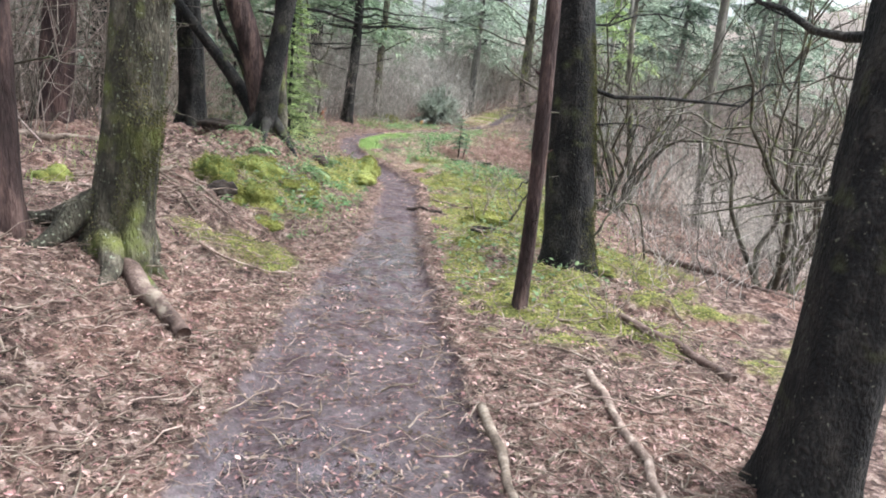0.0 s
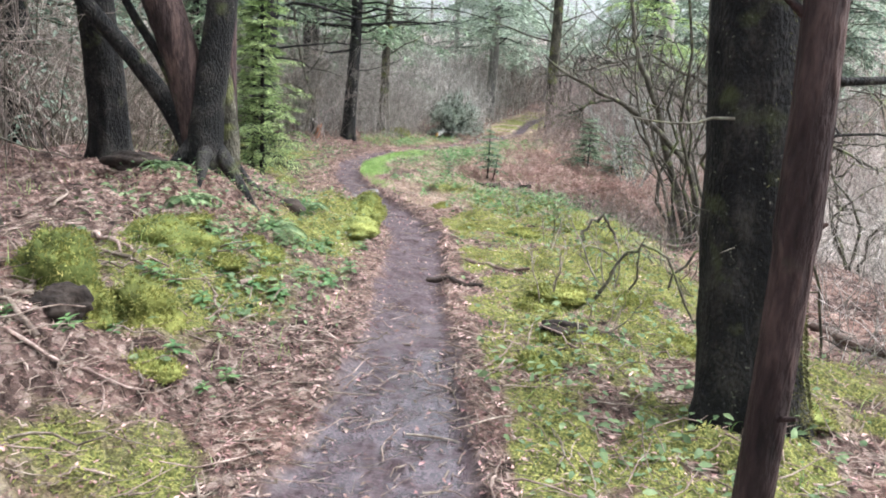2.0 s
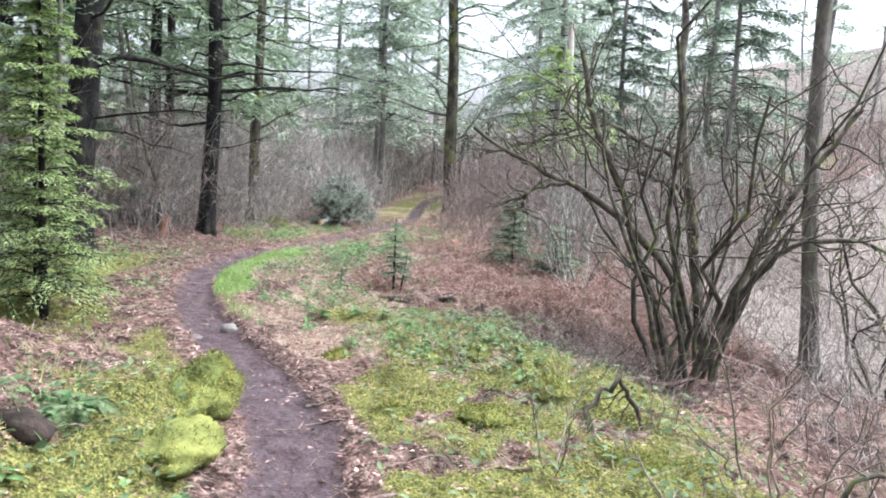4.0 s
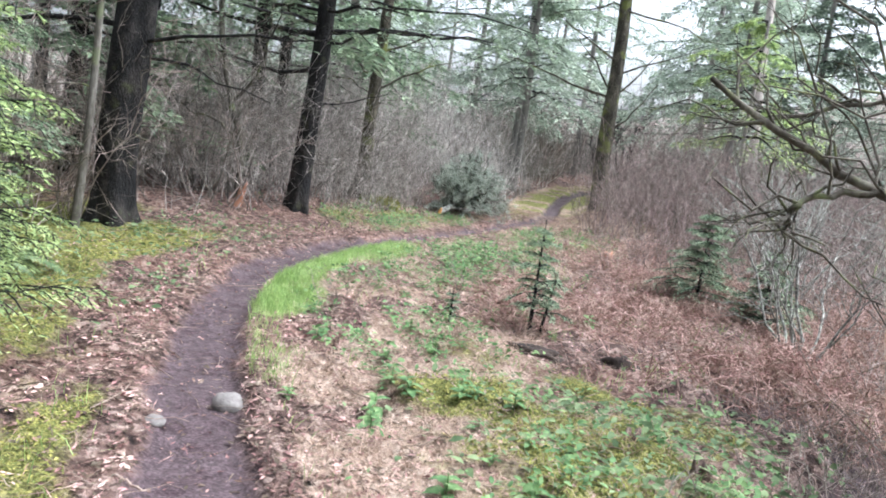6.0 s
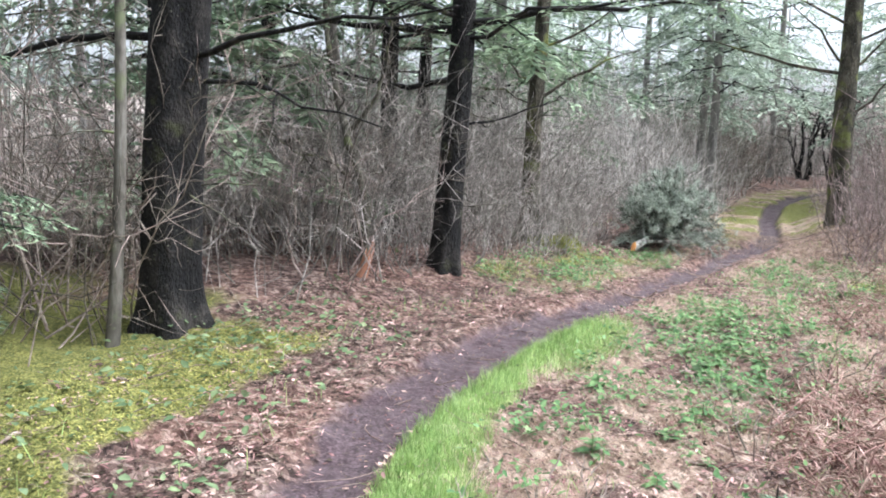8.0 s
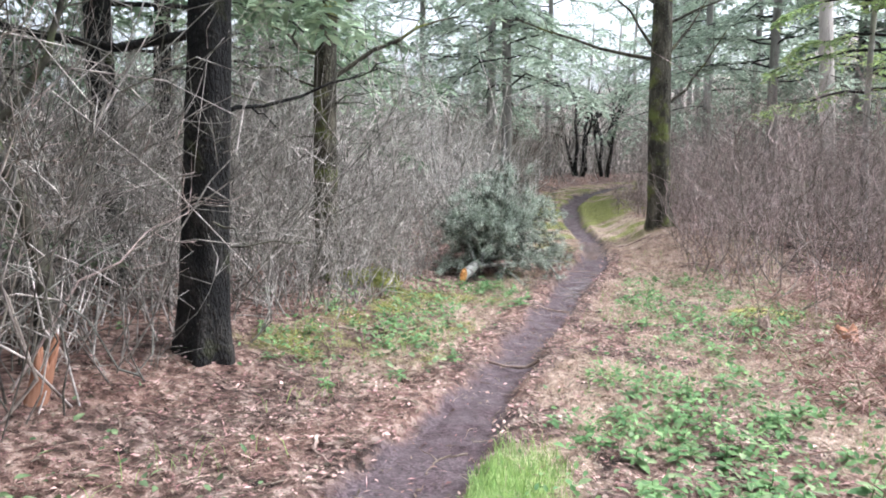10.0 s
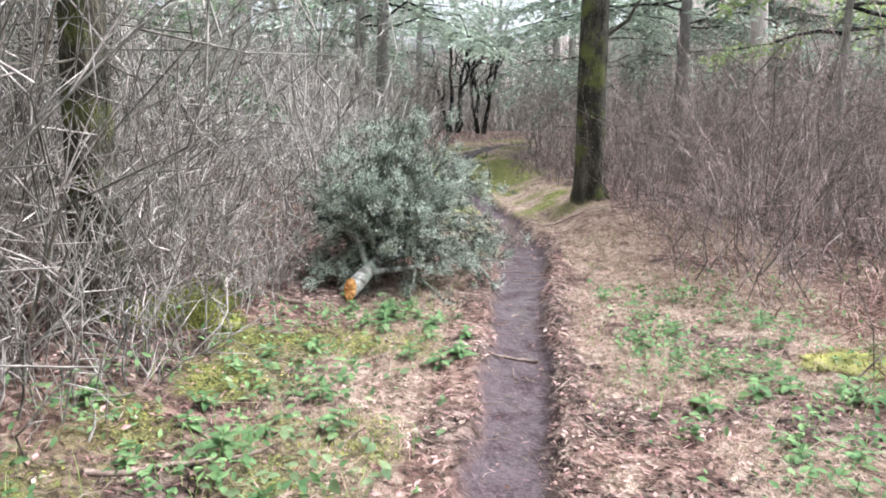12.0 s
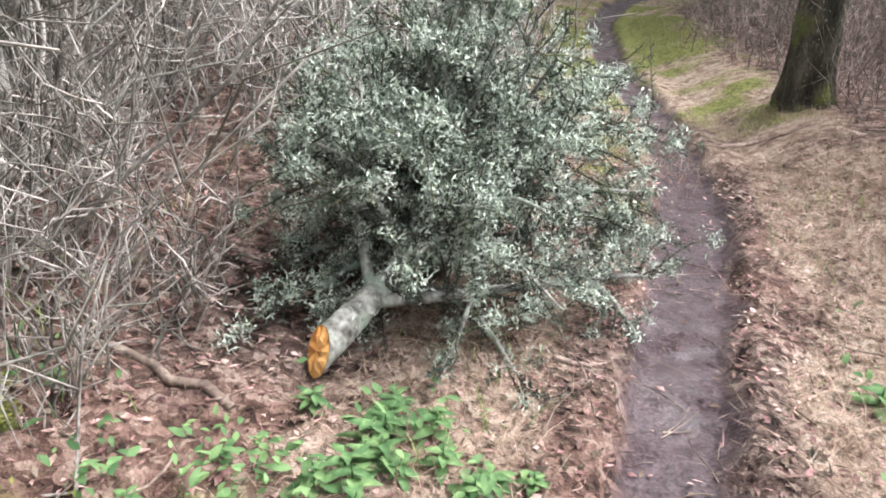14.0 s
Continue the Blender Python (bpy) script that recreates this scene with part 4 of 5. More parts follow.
def big_shrub():
    t = shrub(2.85, 5.7, 4.0, 15, .42, BARK_SHRUB, "large many-stemmed bare shrub with crooked dark stems", r=.03, foot=.36, subs=7, wob=.34, lean=(.04, .02))
    for pts, r0, r1 in (
            ([(2.95, 6.0, -.5), (2.75, 6.0, .45), (2.21, 6.0, 1.0), (1.58, 6.0, 1.41), (1.09, 6.0, 1.58), (.42, 6.0, 1.99)], .062, .018),
            ([(1.51, 6.0, 1.45), (1.04, 5.95, 1.31), (.99, 5.9, 1.12)], .024, .01),
            ([(2.8, 6.2, -.5), (2.48, 6.2, .38), (2.21, 6.2, 1.13), (2.04, 6.2, 1.61), (1.76, 6.2, 2.08), (1.6, 6.3, 2.9)], .065, .03),
            ([(3.3, 6.6, -.5), (3.2, 6.6, .37), (2.92, 6.6, 1.78), (2.84, 6.6, 2.37), (2.8, 6.7, 3.6)], .08, .04),
            ([(2.9, 6.6, 1.7), (2.75, 6.5, 1.8), (2.43, 6.5, 1.92), (2.0, 6.5, 2.13), (1.48, 6.4, 1.99), (.87, 6.4, 1.83)], .035, .012),
            ([(3.05, 6.5, 1.4), (2.47, 6.3, 1.53), (1.85, 6.3, 1.69)], .02, .008),
            ([(3.1, 5.8, -.5), (3.5, 5.7, .5), (3.9, 5.6, .95), (4.5, 5.5, 1.0), (5.0, 5.4, .75)], .04, .015),
            ([(3.0, 5.6, -.5), (3.3, 5.4, .6), (3.7, 5.3, 1.5), (4.2, 5.2, 2.3)], .045, .02)):
        pts = np.array(pts)
        k, s_ = np.linspace(0, 1, 16), np.linspace(0, 1, len(pts))
        path = np.stack([np.interp(k, s_, pts[:, i]) for i in range(3)], -1)
        path[1:-1] = (path[:-2] + 2 * path[1:-1] + path[2:]) / 4 + rng.normal(0, .012, (14, 3))
        mb = tubes(MB(), path[None], (np.linspace(r0, r1, 16) * rng.uniform(.88, 1.15, 16))[None], 8)
        n = 16
        p, d = along(path[None], np.zeros(n, int), rng.uniform(.3, 1, n))
        side = bend(p, unit(d + rng.normal(0, .7, (n, 3)) + [0, 0, .35]), rng.uniform(.2, .8, n), 5, -.1, .45)
        tubes(mb, side, np.linspace(.012, .003, 6)[None].repeat(n, 0), 4)
        w = np.repeat(np.arange(n), 4)
        p, d = along(side, w, rng.uniform(.2, 1, len(w)))
        tubes(mb, bend(p, unit(d + rng.normal(0, .6, (len(w), 3))), rng.uniform(.1, .35, len(w)), 3, 0, .3), np.linspace(.004, .0015, 4)[None].repeat(len(w), 0), 3)
        part("limb", mb, BARK_SHRUB, t)


big_shrub()
shrub(5.4, 6.4, 2.2, 5, .7, BARK_SHRUB, "low arching bare shrub on the slope", r=.03, foot=.3, subs=8, wob=.45, lean=(-.1, -.1))
shrub(4.7, .4, 3.6, 9, .5, BARK_SHRUB, "bare shrub with crooked mossy stems", r=.034, subs=7, wob=.42)
shrub(5.6, 3.2, 3.8, 12, .5, BARK_SHRUB, "bare shrub with crooked mossy stems", r=.03, wob=.42)
shrub(3.9, 8.6, 3.2, 14, .6, LICHEN_TWIG, "bare many-stemmed shrub with pale lichen", r=.02)
shrub(2.1, 8.9, 2.0, 12, .8, LICHEN_TWIG, "low bare shrub crusted with pale lichen", r=.014)
shrub(2.6, 12.2, 2.6, 14, .6, LICHEN_TWIG, "bare many-stemmed shrub with pale lichen", r=.016)
shrub(6.8, 7.2, 4, 12, .5, BARK_GREY, "bare grey many-stemmed shrub on the slope", r=.026)
shrub(7.4, -.5, 4, 10, .5, BARK_GREY, "bare grey many-stemmed shrub on the slope", r=.03)
shrub(1.5, .3, .75, 4, .8, TWIG_BROWN, "small crooked dead bramble stems in moss", "dead_bramble", .01, subs=3, foot=.12)
shrub(1.0, -.2, .55, 3, .9, TWIG_BROWN, "small crooked dead bramble stems in moss", "dead_bramble", .008, subs=3, foot=.1)
shrub(2.1, 1.6, .9, 6, .8, TWIG_BROWN, "small crooked dead bramble stems in moss", "dead_bramble", .01, subs=4, foot=.2)
shrub(-3.3, 17.4, 2.4, 12, .55, TWIG_PALE, "pale bare brush beside the fallen treetop", r=.014)
shrub(-4.6, 16.2, 3.0, 14, .5, TWIG_PALE, "pale bare brush behind the fallen treetop", r=.016)
shrub(-.3, 36.4, 3.6, 4, .3, BARK, "dark bare shrub at the end of the trail", r=.075)
shrub(.75, 36.9, 3.8, 4, .3, BARK, "dark bare shrub at the end of the trail", r=.08)
shrub(-2.6, 33.6, 2.6, 9, .5, BARK_SHRUB, "dark bare shrub beside the far trail", r=.03)


for sx, sy, sh in ((-5.2, 10.0, 1.6), (-5.9, 10.8, 2.2), (-5.5, 12.0, 1.8), (-6.3, 9.2, 2.2), (-5.9, 8.0, 2.4), (-6.4, 7.2, 2.6), (-5.0, 13.2, 1.6), (-6.6, 12.8, 2.6), (-4.3, 15.4, 1.6), (-5.3, 14.8, 2.2)):
    shrub(sx, sy, sh, 9, .75, TWIG_BROWN if sy < 11 else TWIG_GREY, "tangled dead brush at the wood's edge", "dead_shrub", .009, subs=8, foot=.4, fine=4, wob=.5)


# ---- thickets of thin stems ----
def thicket(name, x0, x1, y0, y1, count, h, mat, label, subs=5, r=.004, lean=.18, clear=.55, keep=None, patch=1.2, sd=21):
    x, y = rng.uniform(x0, x1, count), rng.uniform(y0, y1, count)
    d, s = trail_side(x, y)
    ok = (d > clear) & (fnoise(x / patch, y / patch, sd) > .36)
    if keep is not None:
        ok &= keep(x, y, d, s)
    x, y = x[ok], y[ok]
    n = len(x)
    p0 = on_ground(x, y, -.03)
    hh = h * rng.uniform(.4, 1.1, n) * (.45 + 1.0 * fnoise(x / 1.6, y / 1.6, sd + 2)) * (.55 + .45 * S(clear, clear + 2, trail_side(x, y)[0]))
    paths = bend(p0, np.stack([rng.normal(0, lean, n), rng.normal(0, lean, n), np.ones(n)], -1), hh, 5, .05, .42)
    rr = r * rng.uniform(.6, 1.6, n)
    mb = tubes(MB(), paths, np.linspace(1, .35, 6)[None] * rr[:, None], 3)
    w = np.repeat(np.arange(n), subs)
    m = n * subs
    p, tt = along(paths, w, rng.uniform(.2, 1, m))
    tubes(mb, bend(p, unit(tt + rng.normal(0, .65, (m, 3))), rng.uniform(.12, .5, m) * hh[w], 2, 0, .4), np.linspace(.6, .25, 3)[None] * rr[w][:, None], 3)
    return solid(name, mb, mat, (0, 0, 0), label, "brush", kind="stuff")


thicket("brush_thicket", -9.5, -4.3, 8.8, 20, 1900, 2.4, TWIG_GREY, "dense bare grey brush beneath dark conifers", 6, .006, .3, keep=lambda x, y, d, s: d > 1.45)
thicket("brush_thicket", -4.6, -3.2, 12.6, 15.6, 460, 1.6, TWIG_GREY, "dense bare grey brush beneath dark conifers", 6, .0045, .3, clear=1.4)
thicket("brush_thicket", -.6, 9, 13.6, 25, 3000, 2.1, TWIG_RED, "dense thicket of thin upright reddish-brown stems", 6, .005, .2, keep=lambda x, y, d, s: (s > 0) & (d > .95 - .35 * S(20, 24, y)))
thicket("brush_thicket", -9, -2.0, 17, 34, 1700, 2.8, TWIG_PALE, "bare grey brush along the far trail", 5, .009, .3, keep=lambda x, y, d, s: (s < 0) & (d > .9))
thicket("brush_thicket", -14, -4.8, 2.0, 10, 1100, 2.2, TWIG_BROWN, "dim bare brush among dark trunks", 5, .007, .3, keep=lambda x, y, d, s: d > 2.0)
thicket("brush_thicket", 2.2, 12, -2, 13.5, 2000, 1.5, TWIG_GREY, "low bare brush and bramble on the slope", 6, .004, .4, keep=lambda x, y, d, s: x > 2.3 + .25 * np.abs(y - 6) ** .5)
thicket("brush_thicket", .9, 3.0, 3.8, 7.6, 520, .6, TWIG_BROWN, "dark tangle of dead twigs in the hollow", 7, .004, .9, keep=lambda x, y, d, s: hollow(x, y) > .5)
thicket("brush_thicket", .4, 3.2, 11.6, 13.8, 420, 1.0, TWIG_RED, "dense thicket of thin upright reddish-brown stems", 5, .0035, .25, clear=2.2)
thicket("brush_thicket", -5.5, -1.9, 29.5, 36, 520, 2.7, TWIG_BROWN, "dark brown brush beside the far trail", 6, .011, .25, clear=.8)
thicket("brush_thicket", -11, 12, 38.5, 47, 1300, 4.2, TWIG_GREY, "tall bare brush closing the view beyond the trail", 6, .016, .2)
thicket("brush_thicket", 11, 44, -14, 44, 1500, 5.0, TWIG_GREY, "bare young woodland on the hillside", 6, .022, .2, patch=6)
thicket("brush_thicket", -2, 14, 26, 45, 1500, 3.2, TWIG_GREY, "bare brown brush in the distance", 4, .012, keep=lambda x, y, d, s: d > 1.3)

# brush and dark hemlocks behind the trunks of the mound
state = rng.bit_generator.state
thicket("brush_thicket", -10, -3.9, -2.5, 8, 1300, 3.4, TWIG_BROWN, "tall dim brown brush behind the mound's trunks", 6, .008, .25, clear=2.6, keep=lambda x, y, d, s: (s < 0) & (x < -4.1 - .12 * y))
hemlock(-8.0, 4.2, 11, 1.6, 3.0, 44, NEEDLE_DARK, "dark hemlock behind the mound")
hemlock(-8.6, -1.6, 11, 2.0, 3.2, 40, NEEDLE_DARK, "dark hemlock behind the mound")
rng.bit_generator.state = state


# ---- far woods ----
def far_woods():
    n = 260
    a, r = rng.uniform(0, 2 * math.pi, n), rng.uniform(24, 80, n)
    x, y = r * np.sin(a), 8 + r * np.cos(a)
    d, s = trail_side(x, y)
    open_ = (x > 6) & (y > -14) & (y < 32 + .3 * x)
    ok = (d > 4.5) & ~open_
    x, y, r = x[ok], y[ok], r[ok]
    n = len(x)
    h = rng.uniform(9, 15, n)
    wood, green = MB(), MB()
    p = np.stack([x, y, gz(x, y) - .2], -1)
    paths = bend(p, np.stack([rng.normal(0, .03, n), rng.normal(0, .03, n), np.ones(n)], -1), h, 4, 0, .04)
    tubes(wood, paths, np.linspace(1, .35, 5)[None] * rng.uniform(.1, .24, n)[:, None], 8)
    m = n * 22
    w = np.repeat(np.arange(n), 22)
    k = rng.uniform(.12, .98, m)
    q, t = along(paths, w, k)
    az = rng.uniform(0, 2 * math.pi, m)
    b = bend(q, np.stack([np.cos(az), np.sin(az), rng.uniform(-.05, .25, m)], -1), rng.uniform(1.2, 2.8, m) * (1.15 - k * .7), 4, .2, .15)
    tubes(wood, b, np.linspace(.03, .006, 5)[None].repeat(m, 0), 3)
    leafy = rng.random(m) < (.6 + .4 * (k > .35))
    spray(None, green, b[leafy], .42, .15, 7, 5, .4)
    solid("far_woods", wood, BARK_FAR, (0, 0, 0), "conifer trunks and bare limbs of the wood beyond, paled as by haze", "woods", kind="stuff")
    solid("far_foliage", green, NEEDLE_FAR, (0, 0, 0), "dull green conifer foliage of the wood beyond, paled as by haze", "woods", kind="stuff")


far_woods()


# ---- the fallen treetop beside the path ----
def fallen_treetop():
    c = np.array([-3.12, 15.14, g1(-3.12, 15.14) + .075])
    t = thing("fallen_treetop", (-2.7, 16.0, g1(-2.7, 16.0)), "cut conifer top beside the path, bushy with pale lichen", "fallen tree")
    gz0 = g1(-2.7, 16.0)
    k = np.linspace(0, 1, 14)
    axis = c + np.stack([.52 * k + .03 * np.sin(k * 6), 1.5 * k, .3 * k + .03 * np.sin(k * 5)], -1)
    r = np.interp(k, [0, .15, .4, 1], [.06, .056, .04, .018]) * (1 + .07 * np.sin(k * 40))
    ax = unit(axis[1] - axis[0])
    n = unit(-ax * .62 + np.array([-.42, -.05, .6]))
    tm = tubes(MB(), axis[None], r[None], 18)
    first = tm.v[0][:18]
    first -= ax[None] * (((first - axis[0]) @ n) / (ax @ n))[:, None] - ax[None] * .06
    trunk = part("trunk", tm, LICHEN_TWIG, t, "pale lichen-crusted trunk")
    rim = first + n * .003
    mid_ring = rim.mean(0) + (rim - rim.mean(0)) * .55 + n * (.006 + .01 * np.sin(np.arange(18) * 2.3))[:, None]
    j = np.arange(18)
    j2 = (j + 1) % 18
    mb = MB().add(np.vstack([rim, mid_ring, (rim.mean(0) + n * .004)[None]]), np.stack([j, j2, 18 + j2, 18 + j], -1), np.stack([18 + j, 18 + j2, np.full(18, 36)], -1))
    part("cut_face", mb, CUT_WOOD, trunk, "fresh orange cut wood", smooth=False)
    q = np.random.default_rng(5)
    # boughs that fan out into a low dome
    ends = []
    for az in np.arange(0, 360, 24):
        for el in (4, 24, 45, 64, 82):
            if el == 82 and az % 72:
                continue
            e = el + q.uniform(-9, 9)
            aa = radians(az + q.uniform(-11, 11) + el)
            ends.append((-2.74 + .8 * math.cos(aa) * math.cos(radians(e)), 16.0 + .8 * math.sin(aa) * math.cos(radians(e)), gz0 + .02 + (1.1 + .15 * q.random()) * math.sin(radians(e))))
    ends.append((-1.98, 15.95, gz0 + .2))
    ends.append((-3.28, 15.75, gz0 + .9))
    ends = np.array(ends)
    nl = len(ends)
    kk = q.uniform(.32, .9, nl)
    kk[-2:] = .2, .22
    p0 = np.stack([np.interp(kk, k, axis[:, i]) for i in range(3)], -1)
    s = np.linspace(0, 1, 9)[None, :, None]
    paths = p0[:, None] * (1 - s) + ends[:, None] * s
    bow = np.sin(np.linspace(0, math.pi, 9))[None, :, None]
    paths = paths + bow * (q.normal(0, .06, (nl, 1, 3)) + [[[0, 0, .05]]]) + np.cumsum(q.normal(0, .012, (nl, 9, 3)), 1) * s
    for i in range(nl):
        rr = .026 if i >= nl - 2 else q.uniform(.01, .022)
        part("limb", tubes(MB(), paths[i:i + 1], (np.linspace(1, .35, 9) * rr)[None], 6), LICHEN_TWIG, t, "grey limb crusted with pale lichen")
    per = 24
    n = nl * per
    which = np.repeat(np.arange(nl), per)
    p, tt = along(paths, which, rng.uniform(.1, 1, n))
    sub = bend(p, unit(tt * .8 + rng.normal(0, .7, (n, 3))), rng.uniform(.1, .34, n), 4, .04, .2)
    sub[:, :, 2] = np.maximum(sub[:, :, 2], gz0 + .01)
    # Dark twigs and needles paint shade into the pile's core.
    tagged(part("brushwood", tubes(MB(), sub, np.linspace(.0042, .0016, 5)[None].repeat(n, 0), 3), BARK_SHRUB, t), kind="stuff")
    green, lich = MB(), MB()
    m = n * 30
    w2 = np.repeat(np.arange(n), 30)
    p2, t2 = along(sub, w2, rng.uniform(.05, 1, m))
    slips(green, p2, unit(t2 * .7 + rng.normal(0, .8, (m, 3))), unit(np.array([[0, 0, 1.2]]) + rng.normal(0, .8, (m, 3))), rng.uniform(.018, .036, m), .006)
    tagged(part("foliage", green, PILE_NEEDLE, t, "grey-green needles, darkened for the pile's shaded core"), kind="stuff")
    heart = np.array([-2.74, 15.95, gz0 + .1])
    far_out = np.linalg.norm((sub[:, -1] - heart) / [.8, .8, 1.15], axis=1)
    outer = np.flatnonzero(far_out > .62)
    tuft = rng.choice(outer, int(n * .62))
    p2, t2 = along(sub, tuft, rng.uniform(.35, 1, len(tuft)))
    p2 = np.repeat(p2, 62, 0)
    m = len(p2)
    slips(lich, p2 + rng.normal(0, .022, (m, 3)), rand_dirs(m, .3), unit(np.array([[0, 0, .8]]) + rng.normal(0, .7, (m, 3))), rng.uniform(.014, .036, m), .007)
    m = 16000
    p3, _ = along(paths, rng.integers(0, nl, m), rng.uniform(0, 1, m))
    slips(lich, p3 + rng.normal(0, .012, (m, 3)), rand_dirs(m, -.2), rand_dirs(m), rng.uniform(.01, .024, m), .008)
    m = 900
    p3, _ = along(axis[None], np.zeros(m, int), rng.uniform(.12, .8, m))
    slips(lich, p3 + rng.normal(0, .045, (m, 3)), rand_dirs(m, .2), rand_dirs(m), rng.uniform(.01, .024, m), .008)
    tagged(part("lichen", lich, LICHEN, t, "tufts of pale green lichen"), kind="stuff")


fallen_treetop()


# ---- logs and branches lying about ----
def lying(name, pts, r0, r1, mat, label, category, up=.6, sides=9, knots=0, wob=.02, twigs=0):
    pts = np.array(pts, float)
    k = np.linspace(0, 1, 10)
    s = np.linspace(0, 1, len(pts))
    x, y = np.interp(k, s, pts[:, 0]), np.interp(k, s, pts[:, 1])
    x, y = x + rng.normal(0, wob, 10), y + rng.normal(0, wob, 10)
    r = r0 + (r1 - r0) * k
    z = gz(x, y) + r * up
    z = .5 * z + .5 * np.interp(k, [0, .5, 1], [z[0], z[4:6].mean(), z[-1]])
    path = np.stack([x, y, z], -1)
    mb = tubes(MB(), path[None], (r * rng.uniform(.9, 1.1, 10))[None], sides, True)
    if twigs:
        p, t = along(path[None], np.zeros(twigs, int), rng.uniform(.2, .95, twigs))
        tubes(mb, bend(p, unit(t + rng.normal(0, .6, (twigs, 3)) * [1, 1, .4] + [0, 0, .25]), rng.uniform(.1, .35, twigs), 4, .1, .2), np.linspace(.4, .15, 5)[None].repeat(twigs, 0) * r1, 5)
    return solid(name, mb, mat, tuple(path[0]), label, category)


lying("log", [(-1.08, -4.58), (-.62, -4.98), (-.12, -5.28)], .085, .045, LOG, "peeled brown log lying on leaf litter by the path", "log", .75, 14, wob=.012)
lying("fallen_branch", [(2.45, -3.3), (2.87, -3.83), (3.25, -4.3)], .035, .03, LOG, "dark rotten branch lying on the slope", "branch")
lying("fallen_branch", [(1.72, -5.4), (1.95, -6.1), (2.15, -6.75)], .028, .022, STICK, "pale bare branch lying on leaf litter", "branch")
lying("fallen_branch", [(2.3, -4.6), (2.5, -5.4), (2.7, -6.2)], .03, .022, STICK, "pale bare branch lying on leaf litter", "branch", twigs=3)
lying("fallen_branch", [(-.02, .22), (.2, .06), (.42, .0)], .024, .016, DARK_SOIL_AND_SHADE, "short dark wet branch across the path edge", "branch")
lying("fallen_branch", [(.2, .75), (.45, .72), (.75, .8)], .02, .012, LOG, "short dark branch in moss", "branch", twigs=2)
lying("fallen_branch", [(-4.25, 14.9), (-3.75, 15.0), (-3.3, 14.98)], .012, .017, STICK, "bare stick by the fallen treetop's cut end", "branch")
lying("fallen_branch", [(-2.3, 11.9), (-2.9, 12.3)], .012, .008, STICK, "bare stick in moss", "branch")
lying("fallen_branch", [(-3.9, 12.6), (-3.3, 12.9)], .012, .008, STICK, "bare stick in moss", "branch")
lying("fallen_branch", [(-4.6, -1.6), (-3.2, -1.3)], .05, .045, STICK, "pale fallen trunk between conifers", "log")
lying("fallen_branch", [(-.9, 18.9), (-.2, 18.85), (.9, 18.8)], .018, .01, STICK, "bare stick beside the path", "branch", twigs=4)
lying("fallen_branch", [(3.2, 1.4), (4.2, .2), (5.2, -1.2)], .05, .035, LOG, "fallen trunk down the slope", "log", twigs=4)
lying("fallen_branch", [(1.2, 5.0), (2.1, 4.9), (2.9, 5.4)], .035, .025, LOG, "arched mossy branch on the slope", "branch", 3)
def arched_branch(pts, r0, r1, label):
    pts = np.array(pts)
    pts[[0, -1], 2] = gz(pts[[0, -1], 0], pts[[0, -1], 1]) - .03
    k, q = np.linspace(0, 1, 14), np.linspace(0, 1, len(pts))
    path = np.stack([np.interp(k, q, pts[:, i]) for i in range(3)], -1)
    path[1:-1] = (path[:-2] + 2 * path[1:-1] + path[2:]) / 4 + rng.normal(0, .018, (12, 3))
    mb = tubes(MB(), path[None], (np.linspace(r0, r1, 14) * rng.uniform(.85, 1.2, 14))[None], 7)
    p, d = along(path[None], np.zeros(8, int), rng.uniform(.15, .95, 8))
    tubes(mb, bend(p, unit(rng.normal(0, .6, (8, 3)) + [0, 0, -.3]), rng.uniform(.1, .35, 8), 4, .2, .4), np.linspace(.005, .002, 5)[None].repeat(8, 0), 4)
    solid("arched_branch", mb, BARK_SHRUB, tuple(path[0]), label, "branch")


arched_branch([(1.34, -.09, 0), (1.43, -.09, .23), (1.54, -.09, .43), (1.73, -.09, .49), (1.92, -.09, .33), (2.1, -.09, 0)], .015, .007, "dark dead branch arching over the moss")
arched_branch([(2.0, 1.0, 0), (2.16, 1.0, .28), (2.4, 1.0, .32), (2.64, 1.0, .3), (2.88, 1.0, .14), (3.06, 1.0, 0)], .013, .007, "dark dead branch arching over the moss")
arched_branch([(2.3, -.5, 0), (2.5, -.4, .35), (2.75, -.2, .5), (2.9, 0, .4), (3.1, .2, 0)], .014, .01, "dark dead branch arching over the moss")
arched_branch([(1.2, 2.2, 0), (1.3, 2.3, .22), (1.45, 2.35, .25), (1.6, 2.4, 0)], .02, .014, "short mossy root looping out of the moss")
for i in range(46):
    y = rng.uniform(-7.5, 17)
    k = int(np.argmin(np.abs(_ta[:, 1] - y)))
    x = np.interp(y, _ta[:, 1], _ta[:, 0]) + rng.choice([-1, 1]) * rng.uniform(.05, 1.7) ** (1 if y > -3 else 1.2)
    a, ln_ = rng.uniform(0, 6.28), rng.uniform(.12, .45)
    lying("stick", [(x, y), (x + .5 * ln_ * math.cos(a), y + .5 * ln_ * math.sin(a)), (x + ln_ * math.cos(a + .3), y + ln_ * math.sin(a + .3))], rng.uniform(.006, .014), .004, STICK, "dry broken stick lying on the ground", "stick", .8, 6, wob=.006)
